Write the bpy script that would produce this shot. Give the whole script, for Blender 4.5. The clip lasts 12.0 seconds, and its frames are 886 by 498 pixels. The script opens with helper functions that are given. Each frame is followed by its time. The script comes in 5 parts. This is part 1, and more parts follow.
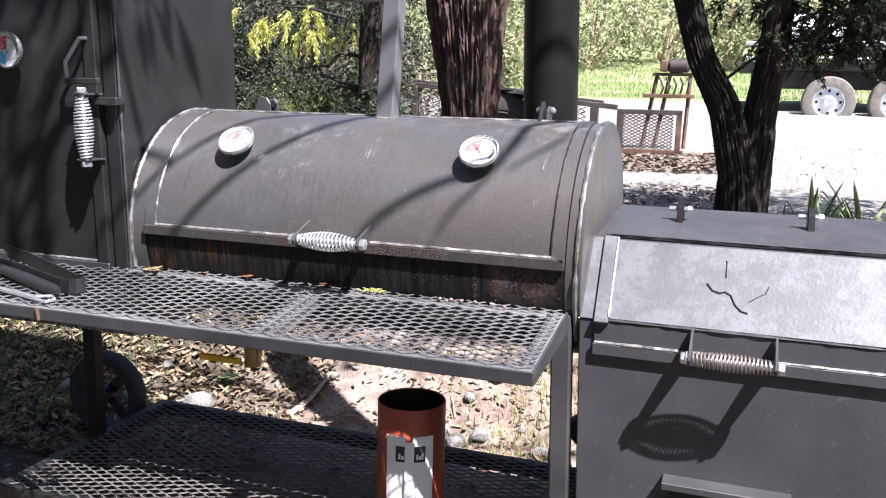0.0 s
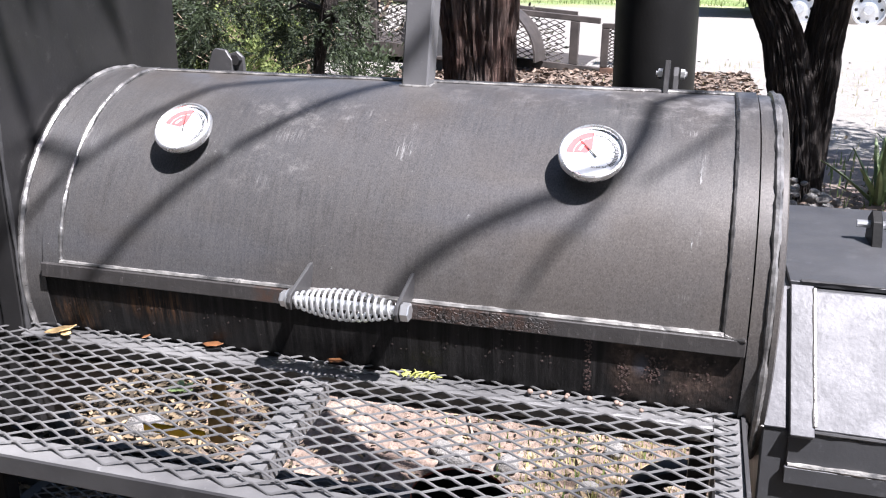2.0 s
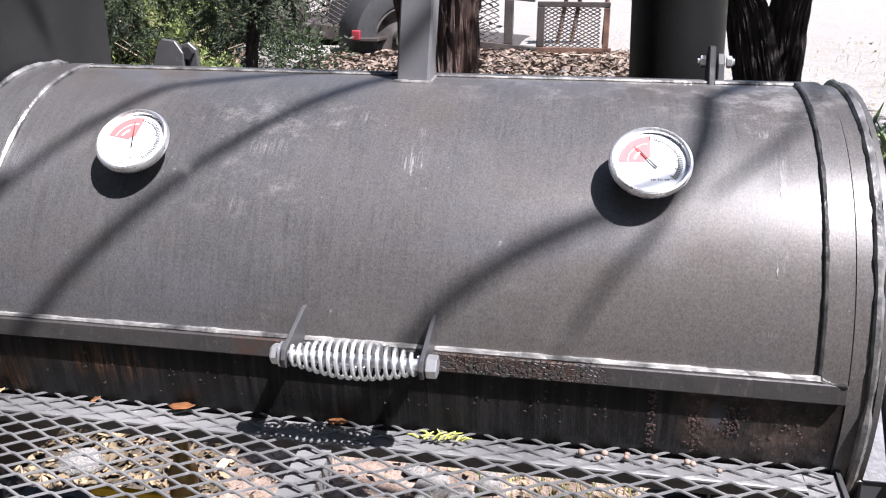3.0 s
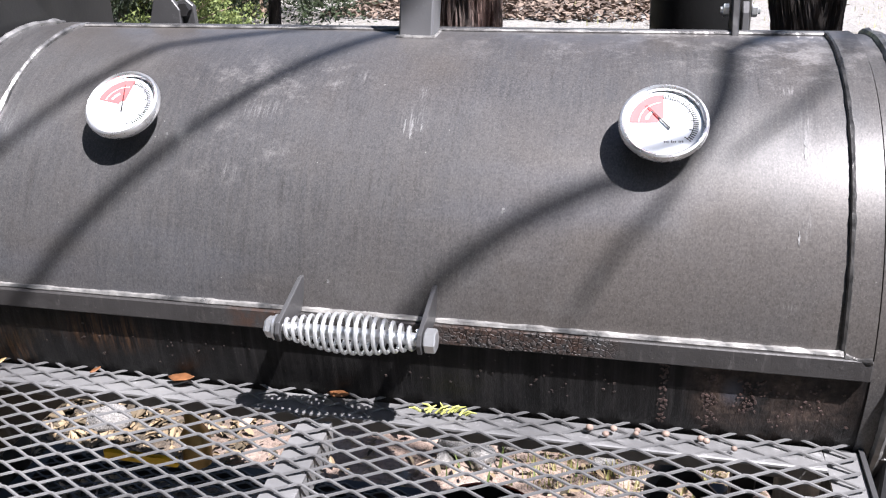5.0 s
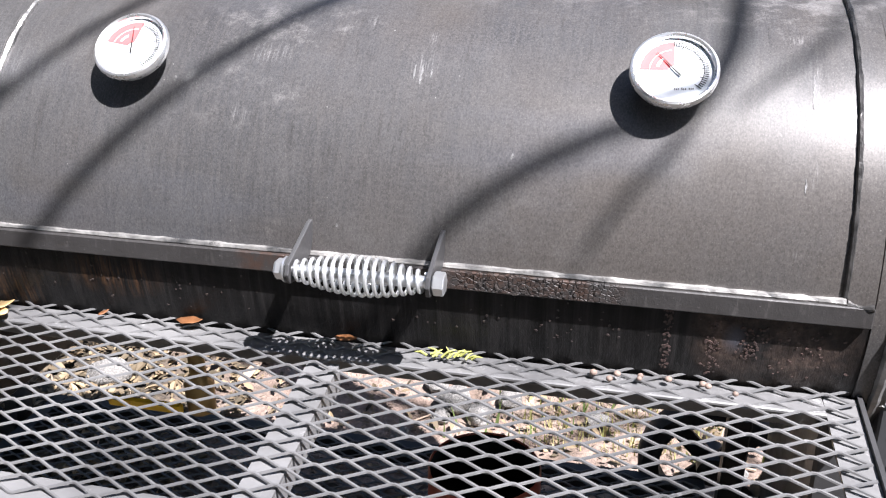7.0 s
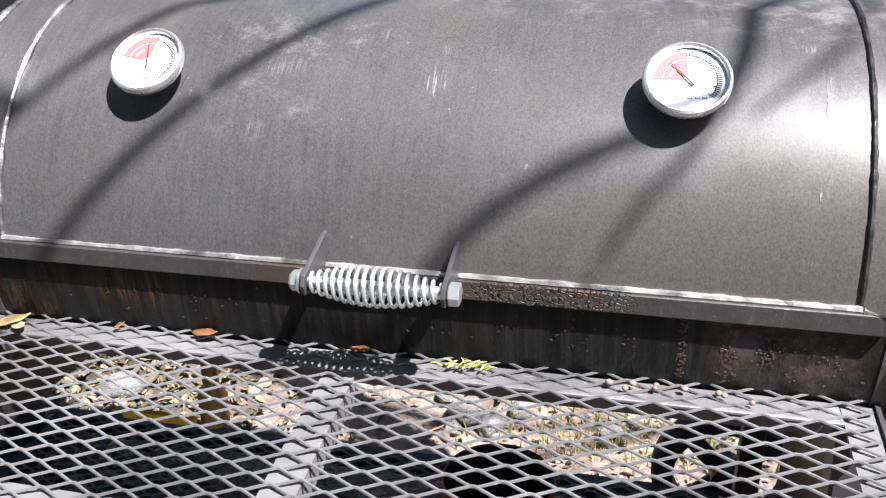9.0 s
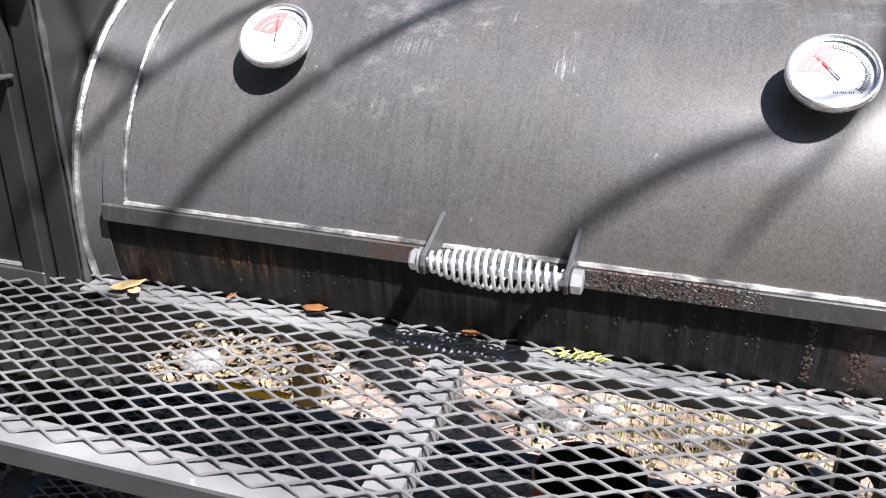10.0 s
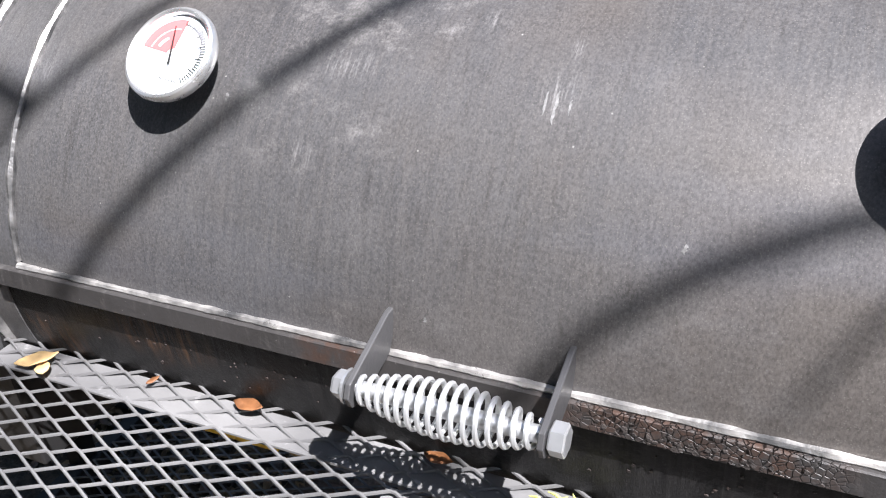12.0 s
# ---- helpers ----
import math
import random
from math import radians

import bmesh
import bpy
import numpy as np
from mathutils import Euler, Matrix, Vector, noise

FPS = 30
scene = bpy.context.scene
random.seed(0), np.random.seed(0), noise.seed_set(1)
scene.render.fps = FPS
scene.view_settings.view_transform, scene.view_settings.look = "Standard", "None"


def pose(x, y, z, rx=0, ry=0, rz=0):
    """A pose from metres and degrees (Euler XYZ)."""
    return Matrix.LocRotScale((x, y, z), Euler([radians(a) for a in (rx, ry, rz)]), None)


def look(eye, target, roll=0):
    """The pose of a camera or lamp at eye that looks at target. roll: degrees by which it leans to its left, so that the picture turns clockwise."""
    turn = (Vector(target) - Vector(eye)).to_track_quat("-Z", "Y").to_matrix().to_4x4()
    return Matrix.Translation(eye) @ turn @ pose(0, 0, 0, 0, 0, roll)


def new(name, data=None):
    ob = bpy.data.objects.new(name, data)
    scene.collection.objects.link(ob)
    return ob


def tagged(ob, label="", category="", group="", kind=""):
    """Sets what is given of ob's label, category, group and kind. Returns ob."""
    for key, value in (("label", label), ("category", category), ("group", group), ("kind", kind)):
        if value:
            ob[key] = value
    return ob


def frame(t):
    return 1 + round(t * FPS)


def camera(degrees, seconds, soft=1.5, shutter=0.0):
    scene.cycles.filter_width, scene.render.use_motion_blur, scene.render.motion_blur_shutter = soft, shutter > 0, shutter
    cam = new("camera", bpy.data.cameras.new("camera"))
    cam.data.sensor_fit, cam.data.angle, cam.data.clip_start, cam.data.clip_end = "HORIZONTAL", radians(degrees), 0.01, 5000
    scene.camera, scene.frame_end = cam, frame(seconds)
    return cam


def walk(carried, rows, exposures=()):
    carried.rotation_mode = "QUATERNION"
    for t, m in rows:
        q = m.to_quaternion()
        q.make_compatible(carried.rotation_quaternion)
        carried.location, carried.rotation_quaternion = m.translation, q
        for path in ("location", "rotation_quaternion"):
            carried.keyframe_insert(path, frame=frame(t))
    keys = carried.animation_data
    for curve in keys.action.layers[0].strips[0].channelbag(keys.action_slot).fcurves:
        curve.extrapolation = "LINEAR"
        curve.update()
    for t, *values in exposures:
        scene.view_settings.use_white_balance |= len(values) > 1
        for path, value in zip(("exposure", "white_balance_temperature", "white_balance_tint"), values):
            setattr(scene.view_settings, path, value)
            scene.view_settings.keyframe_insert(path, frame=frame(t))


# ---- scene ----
cam = camera(54.75, 12.0, 1.15)
ROWS = [
    (0, 0.6952, -1.4646, 1.0272, 79.74, -1.34, 19.38),
    (0.5, 0.5642, -1.3811, 1.0375, 78.63, -0.18, 16.38),
    (1, 0.4934, -1.2256, 1.0454, 77.44, -0.75, 15.74),
    (1.5, 0.4406, -1.043, 1.0804, 75.21, -0.36, 17.21),
    (2, 0.3385, -0.9289, 1.0859, 73.73, -0.95, 15.57),
    (2.5, 0.2079, -0.8191, 1.093, 72.34, -1.07, 10.49),
    (4.5, 0.2329, -0.7384, 1.0947, 70.66, 0.57, 12.02),
    (5, 0.2232, -0.7238, 1.0884, 68.99, 0.77, 12.37),
    (5.5, 0.2169, -0.7257, 1.0813, 68.29, 0.5, 12.21),
    (6, 0.2088, -0.7303, 1.0757, 66.88, -0.15, 11.79),
    (6.5, 0.2129, -0.7382, 1.0726, 66.9, -0.02, 12.35),
    (7, 0.2138, -0.7392, 1.0724, 66.81, -0.1, 12.32),
    (9, 0.208, -0.7427, 1.0721, 67.61, 0.44, 12.63),
    (9.5, 0.1821, -0.75, 1.0629, 67.83, -0.37, 15.19),
    (10, 0.1575, -0.7549, 1.0548, 67.66, -0.9, 17.61),
    (10.5, 0.1322, -0.7437, 1.0515, 67.37, -0.95, 16.12),
    (11, 0.1263, -0.6992, 1.0477, 65.44, -0.32, 14.85),
    (11.5, 0.1717, -0.5479, 1.0927, 61.8, 2.65, 21.42),
    (12, 0.1786, -0.4616, 1.095, 60.78, 2.81, 24.18),
]
EDGES = [
    (2.7, look((0.197, -0.795, 1.083), (-0.127, 1.086, 0.485), 0.6)),
    (4.3, look((0.232, -0.740, 1.091), (-0.163, 1.108, 0.437), -0.4)),
    (7.2, look((0.210, -0.741, 1.071), (-0.175, 1.059, 0.288), 0.2)),
    (8.8, look((0.211, -0.743, 1.068), (-0.189, 1.066, 0.314), -0.3)),
]
PATH = [(t, pose(x, y, z, rx, ry, rz)) for t, x, y, z, rx, ry, rz in ROWS] + EDGES
EXPOSURES = [(0, 1.82, 6150, 17), (1.8, 1.74, 6150, 16), (2.5, 1.66, 6150, 16), (4.5, 1.60, 6150, 15), (5.5, 1.66, 6150, 15), (7, 1.77, 6180, 14), (9, 1.76, 6200, 13), (10, 1.88, 6200, 13), (12, 1.84, 6200, 13)]
walk(cam, sorted(PATH, key=lambda row: row[0]), EXPOSURES)

# ---- light ----
SUN = Vector((0.53, -0.36, 1.0)).normalized()
world = bpy.data.worlds.new("sky")
scene.world = world
world.use_nodes = True
wn = world.node_tree.nodes
sky = wn.new("ShaderNodeTexSky")
sky.sky_type = "NISHITA"
sky.sun_disc = False
sky.sun_elevation = math.asin(SUN.z)
sky.sun_rotation = math.atan2(SUN.x, SUN.y)
wn["Background"].inputs[1].default_value = 0.05
world.node_tree.links.new(sky.outputs[0], wn["Background"].inputs[0])
sun = new("sun", bpy.data.lights.new("sun", "SUN"))
sun.data.energy = 5.0
sun.data.angle = radians(0.53)
sun.data.color = (1.0, 0.965, 0.94)
sun.matrix_world = look(SUN * 20, (0, 0, 0))


# ---- materials ----
class Mat:
    """A small wrapper round a node material with object-space texture coordinates."""

    def __init__(self, name):
        self.m = bpy.data.materials.new(name)
        self.m.use_nodes = True
        self.t = self.m.node_tree
        self.b = self.t.nodes["Principled BSDF"]
        self.co = self.t.nodes.new("ShaderNodeTexCoord").outputs["Object"]

    def node(self, kind, **inputs):
        n = self.t.nodes.new(kind)
        for key, v in inputs.items():
            n.inputs[key].default_value = v
        return n

    def link(self, a, b):
        self.t.links.new(a, b)

    def scaled(self, sx, sy, sz):
        n = self.node("ShaderNodeMapping")
        n.inputs["Scale"].default_value = (sx, sy, sz)
        self.link(self.co, n.inputs["Vector"])
        return n.outputs[0]

    def noise(self, scale, detail=4.0, rough=0.55, vec=None, distortion=0.0):
        n = self.node("ShaderNodeTexNoise", Scale=scale, Detail=detail, Roughness=rough, Distortion=distortion)
        self.link(vec or self.co, n.inputs["Vector"])
        return n.outputs["Fac"]

    def voronoi(self, scale, vec=None, out="Distance"):
        n = self.node("ShaderNodeTexVoronoi", Scale=scale)
        self.link(vec or self.co, n.inputs["Vector"])
        return n.outputs[out]

    def ramp(self, fac, stops):
        n = self.node("ShaderNodeValToRGB")
        e = n.color_ramp.elements
        while len(e) < len(stops):
            e.new(0.5)
        for el, (p, c) in zip(e, stops):
            el.position = p
            el.color = (c, c, c, 1) if isinstance(c, (int, float)) else (*c, 1)
        self.link(fac, n.inputs[0])
        return n.outputs[0]

    def mix(self, fac, a, b, mode="MIX"):
        n = self.t.nodes.new("ShaderNodeMix")
        n.data_type, n.blend_type = "RGBA", mode
        for i, v in ((0, fac), (6, a), (7, b)):
            if hasattr(v, "links"):
                self.link(v, n.inputs[i])
            elif isinstance(v, (int, float)):
                n.inputs[i].default_value = (v, v, v, 1) if i else v
            else:
                n.inputs[i].default_value = (*v, 1)
        return n.outputs[2]

    def rand(self):
        return self.node("ShaderNodeObjectInfo").outputs["Random"]

    def island(self):
        return self.node("ShaderNodeNewGeometry").outputs["Random Per Island"]

    def position(self):
        return self.node("ShaderNodeNewGeometry").outputs["Position"]

    def blob(self, x, y, z, rx, ryz, soft=0.5):
        """A soft-edged stain round a place on the steel: 1 inside, 0 outside."""
        n = self.node("ShaderNodeMapping")
        n.inputs["Scale"].default_value = (1 / rx, 1 / ryz, 1 / ryz)
        n.inputs["Location"].default_value = (-x / rx, -y / ryz, -z / ryz)
        self.link(self.co, n.inputs["Vector"])
        d = self.node("ShaderNodeVectorMath")
        d.operation = "LENGTH"
        self.link(n.outputs[0], d.inputs[0])
        return self.ramp(d.outputs["Value"], [(1 - soft, 1.0), (1.0, 0.0)])

    def gather(self, masks):
        out = masks[0]
        for q in masks[1:]:
            out = self.mix(1.0, out, q, "ADD")
        return out

    def put(self, color=None, rough=None, metal=None, bumps=(), spec=None):
        for name, v in (("Base Color", color), ("Roughness", rough), ("Metallic", metal), ("Specular IOR Level", spec)):
            if v is None:
                continue
            s = self.b.inputs[name]
            if hasattr(v, "links"):
                self.link(v, s)
            else:
                s.default_value = (*v, 1) if isinstance(v, tuple) else v
        last = None
        for height, strength, dist in bumps:
            n = self.node("ShaderNodeBump", Strength=strength, Distance=dist)
            self.link(height, n.inputs["Height"])
            if last:
                self.link(last, n.inputs["Normal"])
            last = n.outputs[0]
        if last:
            self.link(last, self.b.inputs["Normal"])
        return self.m


def barrel_paint():
    m = Mat("black_stove_paint")
    big = m.noise(4.0, 6, 0.6)
    col = m.ramp(big, [(0.3, (0.055, 0.054, 0.055)), (0.7, (0.084, 0.083, 0.084))])
    grain = m.noise(26.0, 6, 0.75, m.scaled(9, 0.8, 0.8))
    col = m.mix(m.ramp(grain, [(0.42, 0.0), (0.75, 0.65)]), col, (0.110, 0.104, 0.100))
    dark = m.ramp(m.noise(30.0, 5, 0.7, m.scaled(7, 0.6, 0.6)), [(0.52, 0.0), (0.70, 0.5)])
    col = m.mix(dark, col, (0.038, 0.036, 0.035))
    warm = m.ramp(m.noise(3.2, 4), [(0.44, 0.0), (0.62, 0.75)])
    col = m.mix(warm, col, (0.088, 0.078, 0.070))
    # soft bluish sheen put into the paint colour
    blue_sheen = m.ramp(m.noise(2.3, 3, vec=m.scaled(0.5, 2.2, 2.2)), [(0.53, 0.0), (0.68, 0.7)])
    col = m.mix(blue_sheen, col, (0.090, 0.095, 0.112))
    # dull pale smudges, most of them up near the hinge line
    high = m.gather([m.blob(0.24, 0.15, 0.97, 0.30, 0.075), m.blob(-0.12, 0.06, 0.945, 0.12, 0.05), m.blob(-0.14, 0.0, 0.888, 0.09, 0.04), m.blob(0.36, 0.11, 0.965, 0.10, 0.07)])
    film = m.ramp(m.noise(24.0, 9, 0.8, m.scaled(1.0, 1.3, 1.3)), [(0.50, 0.0), (0.64, 0.85)])
    col = m.mix(m.mix(1.0, film, high, "MULTIPLY"), col, (0.17, 0.163, 0.158))
    # whitish sheen painted on in broad uneven patches
    pale_sheen = m.ramp(m.noise(7.0, 8, 0.72), [(0.58, 0.0), (0.70, 0.35)])
    col = m.mix(pale_sheen, col, (0.140, 0.135, 0.132))
    # bundles of fine scratches that run down the lid
    spots = m.gather([m.blob(0.030, 0.025, 0.918, 0.017, 0.020, 0.9), m.blob(0.034, 0.052, 0.939, 0.007, 0.012, 0.9), m.blob(-0.053, 0.059, 0.943, 0.006, 0.012, 0.9), m.blob(-0.030, 0.069, 0.949, 0.007, 0.012, 0.9), m.blob(0.356, 0.064, 0.947, 0.018, 0.008, 0.9), m.blob(0.367, 0.032, 0.924, 0.006, 0.030, 0.9), m.blob(0.367, -0.027, 0.854, 0.005, 0.014, 0.9), m.blob(0.356, -0.050, 0.791, 0.010, 0.006, 0.9), m.blob(-0.387, 0.014, 0.908, 0.008, 0.02, 0.9), m.blob(-0.12, 0.03, 0.923, 0.03, 0.016, 0.9), m.blob(-0.142, -0.015, 0.873, 0.014, 0.014, 0.9)])
    fine_lines = m.ramp(m.noise(90.0, 5, 0.75, m.scaled(4.0, 0.35, 0.35)), [(0.48, 0.0), (0.64, 0.55)])
    col = m.mix(m.mix(1.0, fine_lines, spots, "MULTIPLY"), col, (0.30, 0.29, 0.285))
    scuff_ = m.ramp(m.noise(15.0, 7, 0.75), [(0.66, 0.0), (0.74, 0.35)])
    col = m.mix(scuff_, col, (0.20, 0.185, 0.175))
    fine = m.ramp(m.noise(620.0, 3, 0.7, m.scaled(1.0, 0.7, 0.7)), [(0.35, 0.72), (0.65, 1.28)])
    col = m.mix(1.0, col, fine, "MULTIPLY")
    # paint dust: tiny pale specks, thicker towards the lid's lower edge
    dust = m.ramp(m.voronoi(640.0), [(0.0, 0.7), (0.18, 0.6), (0.34, 0.0)])
    pick = m.ramp(m.voronoi(640.0, out="Color"), [(0.56, 0.0), (0.62, 1.0)])
    col = m.mix(m.mix(1.0, dust, pick, "MULTIPLY"), col, (0.155, 0.145, 0.136))
    speck2 = m.ramp(m.voronoi(70.0), [(0.0, 0.8), (0.03, 0.7), (0.055, 0.0)])
    keep = m.ramp(m.noise(12.0, 2), [(0.48, 0.0), (0.60, 1.0)])
    col = m.mix(m.mix(1.0, speck2, keep, "MULTIPLY"), col, (0.34, 0.33, 0.31))
    rough = m.ramp(m.noise(22.0, 6, 0.65), [(0.25, 0.31), (0.75, 0.45)])
    return m.put(col, rough, 0.2, [(m.noise(520.0, 3), 0.25, 0.00025), (m.noise(3.5, 2), 0.12, 0.004)], 0.55)


def lid_bar_paint():
    m = Mat("worn_black_bar_paint")
    col = m.ramp(m.noise(9.0, 6, 0.65), [(0.3, (0.030, 0.028, 0.027)), (0.7, (0.052, 0.049, 0.048))])
    col = m.mix(m.ramp(m.noise(60.0, 6, 0.75, m.scaled(2.5, 1, 0.6)), [(0.55, 0.0), (0.70, 0.6)]), col, (0.105, 0.098, 0.094))
    rust = m.mix(1.0, m.ramp(m.noise(70.0, 6, 0.7), [(0.40, 0.0), (0.58, 0.9)]), m.gather([m.blob(0.135, -0.061, 0.747, 0.10, 0.06), m.blob(-0.10, -0.061, 0.747, 0.035, 0.05)]), "MULTIPLY")
    col = m.mix(rust, col, (0.060, 0.036, 0.027))
    nick = m.ramp(m.voronoi(160.0), [(0.0, 0.8), (0.05, 0.7), (0.09, 0.0)])
    col = m.mix(nick, col, (0.20, 0.19, 0.185))
    craze = m.node("ShaderNodeTexVoronoi", Scale=230.0)
    craze.feature = "DISTANCE_TO_EDGE"
    m.link(m.co, craze.inputs["Vector"])
    crack = m.ramp(craze.outputs["Distance"], [(0.0, 0.0), (0.10, 1.0)])
    flat = m.mix(m.blob(0.145, -0.061, 0.747, 0.085, 0.06, 0.4), 1.0, crack)
    col = m.mix(1.0, col, m.ramp(flat, [(0.0, 0.25), (1.0, 1.0)]), "MULTIPLY")
    return m.put(col, m.ramp(m.noise(40.0, 5), [(0.3, 0.36), (0.7, 0.6)]), 0.1, [(flat, 1.0, 0.0012), (m.noise(160.0, 5, 0.7), 0.45, 0.0012)], 0.4)


def sooty_shaded_paint():
    m = Mat("sooty_rusty_shaded_paint")
    streak = m.noise(7.0, 7, 0.72, m.scaled(14, 1.0, 0.6))
    runs = m.noise(16.0, 5, 0.7, m.scaled(9, 0.7, 0.35))
    # streaks are stains; the near-black base also holds the underside's shade
    col = m.ramp(streak, [(0.28, (0.0035, 0.0035, 0.0035)), (0.5, (0.010, 0.0095, 0.0095)), (0.66, (0.024, 0.0225, 0.022)), (0.82, (0.060, 0.056, 0.054))])
    col = m.mix(m.ramp(runs, [(0.56, 0.0), (0.66, 0.85)]), col, (0.004, 0.004, 0.004))
    # bare brown steel, orange runs and a bluish heat mark
    brown = m.mix(1.0, m.ramp(m.noise(22.0, 7, 0.75), [(0.36, 0.0), (0.60, 1.0)]), m.gather([m.blob(0.365, -0.05, 0.710, 0.065, 0.075, 0.7), m.blob(0.31, -0.05, 0.715, 0.03, 0.06, 0.7)]), "MULTIPLY")
    col = m.mix(brown, col, m.ramp(m.noise(70.0, 6, 0.7), [(0.32, (0.022, 0.015, 0.012)), (0.5, (0.075, 0.055, 0.045)), (0.7, (0.15, 0.105, 0.085))]))
    col = m.mix(m.blob(0.322, -0.05, 0.712, 0.012, 0.018, 0.8), col, (0.060, 0.062, 0.075))
    lines = m.ramp(m.noise(30.0, 6, 0.75, m.scaled(8, 1.0, 0.6)), [(0.46, 0.0), (0.62, 1.0)])
    orange = m.mix(1.0, lines, m.gather([m.blob(-0.27, -0.05, 0.713, 0.065, 0.028, 0.7), m.blob(-0.395, -0.05, 0.683, 0.045, 0.035, 0.7)]), "MULTIPLY")
    col = m.mix(orange, col, m.ramp(m.noise(45.0, 5), [(0.35, (0.040, 0.021, 0.011)), (0.65, (0.13, 0.068, 0.034))]))
    nick = m.ramp(m.voronoi(120.0), [(0.0, 0.7), (0.035, 0.6), (0.06, 0.0)])
    col = m.mix(m.mix(1.0, nick, m.ramp(m.noise(9.0, 2), [(0.5, 0.0), (0.6, 1.0)]), "MULTIPLY"), col, (0.16, 0.14, 0.13))
    rough = m.ramp(streak, [(0.2, 0.26), (0.8, 0.55)])
    return m.put(col, rough, 0.05, [(m.noise(70.0, 6, 0.7), 0.6, 0.002), (streak, 0.4, 0.002)], 0.2)


def grey_paint(name="grey_steel_paint", lo=(0.046, 0.047, 0.050), hi=(0.068, 0.069, 0.073), r=(0.38, 0.55), metal=0.2, spec=0.5):
    m = Mat(name)
    col = m.ramp(m.noise(6.0, 6), [(0.3, lo), (0.7, hi)])
    col = m.mix(m.ramp(m.noise(60.0, 4, 0.7), [(0.62, 0.0), (0.72, 0.35)]), col, tuple(2.2 * c for c in hi))
    return m.put(col, m.ramp(m.noise(25.0, 5), [(0.3, r[0]), (0.7, r[1])]), metal, [(m.noise(220.0, 3), 0.2, 0.001), (m.noise(9.0, 3), 0.15, 0.003)], spec)


def firebox_plate():
    m = Mat("chalky_heat_faded_paint")
    col = m.ramp(m.noise(4.0, 6), [(0.3, (0.066, 0.066, 0.071)), (0.7, (0.090, 0.090, 0.096))])
    chalk = m.ramp(m.noise(16.0, 9, 0.8), [(0.47, 0.0), (0.55, 0.6)])
    col = m.mix(chalk, col, (0.132, 0.132, 0.139))
    pit = m.ramp(m.noise(95.0, 5, 0.75), [(0.58, 0.0), (0.64, 0.7)])
    col = m.mix(pit, col, (0.060, 0.060, 0.064))
    return m.put(col, m.ramp(m.noise(30.0, 5), [(0.3, 0.42), (0.7, 0.58)]), 0.15, [(m.noise(180.0, 4), 0.35, 0.001)])


def weld_metal(name="weld", lo=(0.10, 0.10, 0.10), hi=(0.55, 0.53, 0.50)):
    m = Mat(name)
    col = m.ramp(m.noise(40.0, 5), [(0.35, lo), (0.65, hi)])
    return m.put(col, m.ramp(m.noise(70.0, 4), [(0.3, 0.25), (0.7, 0.5)]), 0.6, [(m.noise(160.0, 4), 0.6, 0.002)])


def zinc(name="zinc_plate", c=(0.72, 0.73, 0.74), r=0.28):
    m = Mat(name)
    col = m.mix(m.ramp(m.noise(35.0, 4), [(0.4, 0.0), (0.7, 0.5)]), c, tuple(0.7 * q for q in c))
    return m.put(col, m.ramp(m.noise(60.0, 3), [(0.3, r), (0.7, r + 0.15)]), 0.85, [(m.noise(200.0, 3), 0.1, 0.0006)])


def plain(name, c, r=0.5, metal=0.0, vary=0.25, scale=18.0, bump=0.15, bdist=0.002):
    m = Mat(name)
    col = m.mix(m.ramp(m.noise(scale, 6, 0.6), [(0.3, 0.0), (0.7, 1.0)]), tuple(q * (1 - vary) for q in c), tuple(min(1, q * (1 + vary)) for q in c))
    return m.put(col, r, metal, [(m.noise(scale * 8, 4), bump, bdist)])


def leaf_mat(name, a, b, r=0.6, trans=0.0):
    m = Mat(name)
    col = m.ramp(m.island(), [(0.0, a), (1.0, b)])
    m.put(col, r)
    if trans:
        m.b.inputs["Transmission Weight"].default_value = 0
        tr = m.node("ShaderNodeBsdfTranslucent")
        m.link(col, tr.inputs[0])
        mx = m.node("ShaderNodeMixShader")
        mx.inputs[0].default_value = trans
        m.link(m.b.outputs[0], mx.inputs[1])
        m.link(tr.outputs[0], mx.inputs[2])
        m.link(mx.outputs[0], m.t.nodes["Material Output"].inputs[0])
    return m.m


def bark_mat():
    m = Mat("shaggy_juniper_bark")
    v = m.scaled(1, 1, 0.06)
    f = m.noise(150.0, 7, 0.7, v)
    col = m.ramp(f, [(0.3, (0.022, 0.012, 0.010)), (0.5, (0.105, 0.058, 0.045)), (0.72, (0.30, 0.195, 0.16))])
    grey = m.ramp(m.noise(9.0, 4), [(0.45, 0.0), (0.65, 0.6)])
    col = m.mix(grey, col, m.ramp(f, [(0.3, (0.035, 0.029, 0.026)), (0.7, (0.33, 0.28, 0.25))]))
    return m.put(col, 0.9, 0, [(f, 0.9, 0.02), (m.noise(25.0, 4, 0.6, m.scaled(1, 1, 0.2)), 0.6, 0.02)])


def dark_bark():
    m = Mat("grey_shade_toned_bark")
    f = m.noise(120.0, 7, 0.7, m.scaled(1, 1, 0.05))
    # greyer bark, darkened in colour for trunks that stand in shade
    col = m.ramp(f, [(0.35, (0.010, 0.008, 0.007)), (0.55, (0.036, 0.028, 0.024)), (0.75, (0.11, 0.092, 0.082))])
    bare = m.ramp(m.noise(7.0, 5, 0.6, m.scaled(1, 1, 0.3)), [(0.60, 0.0), (0.70, 0.6)])
    col = m.mix(bare, col, m.ramp(f, [(0.3, (0.06, 0.045, 0.035)), (0.7, (0.30, 0.23, 0.18))]))
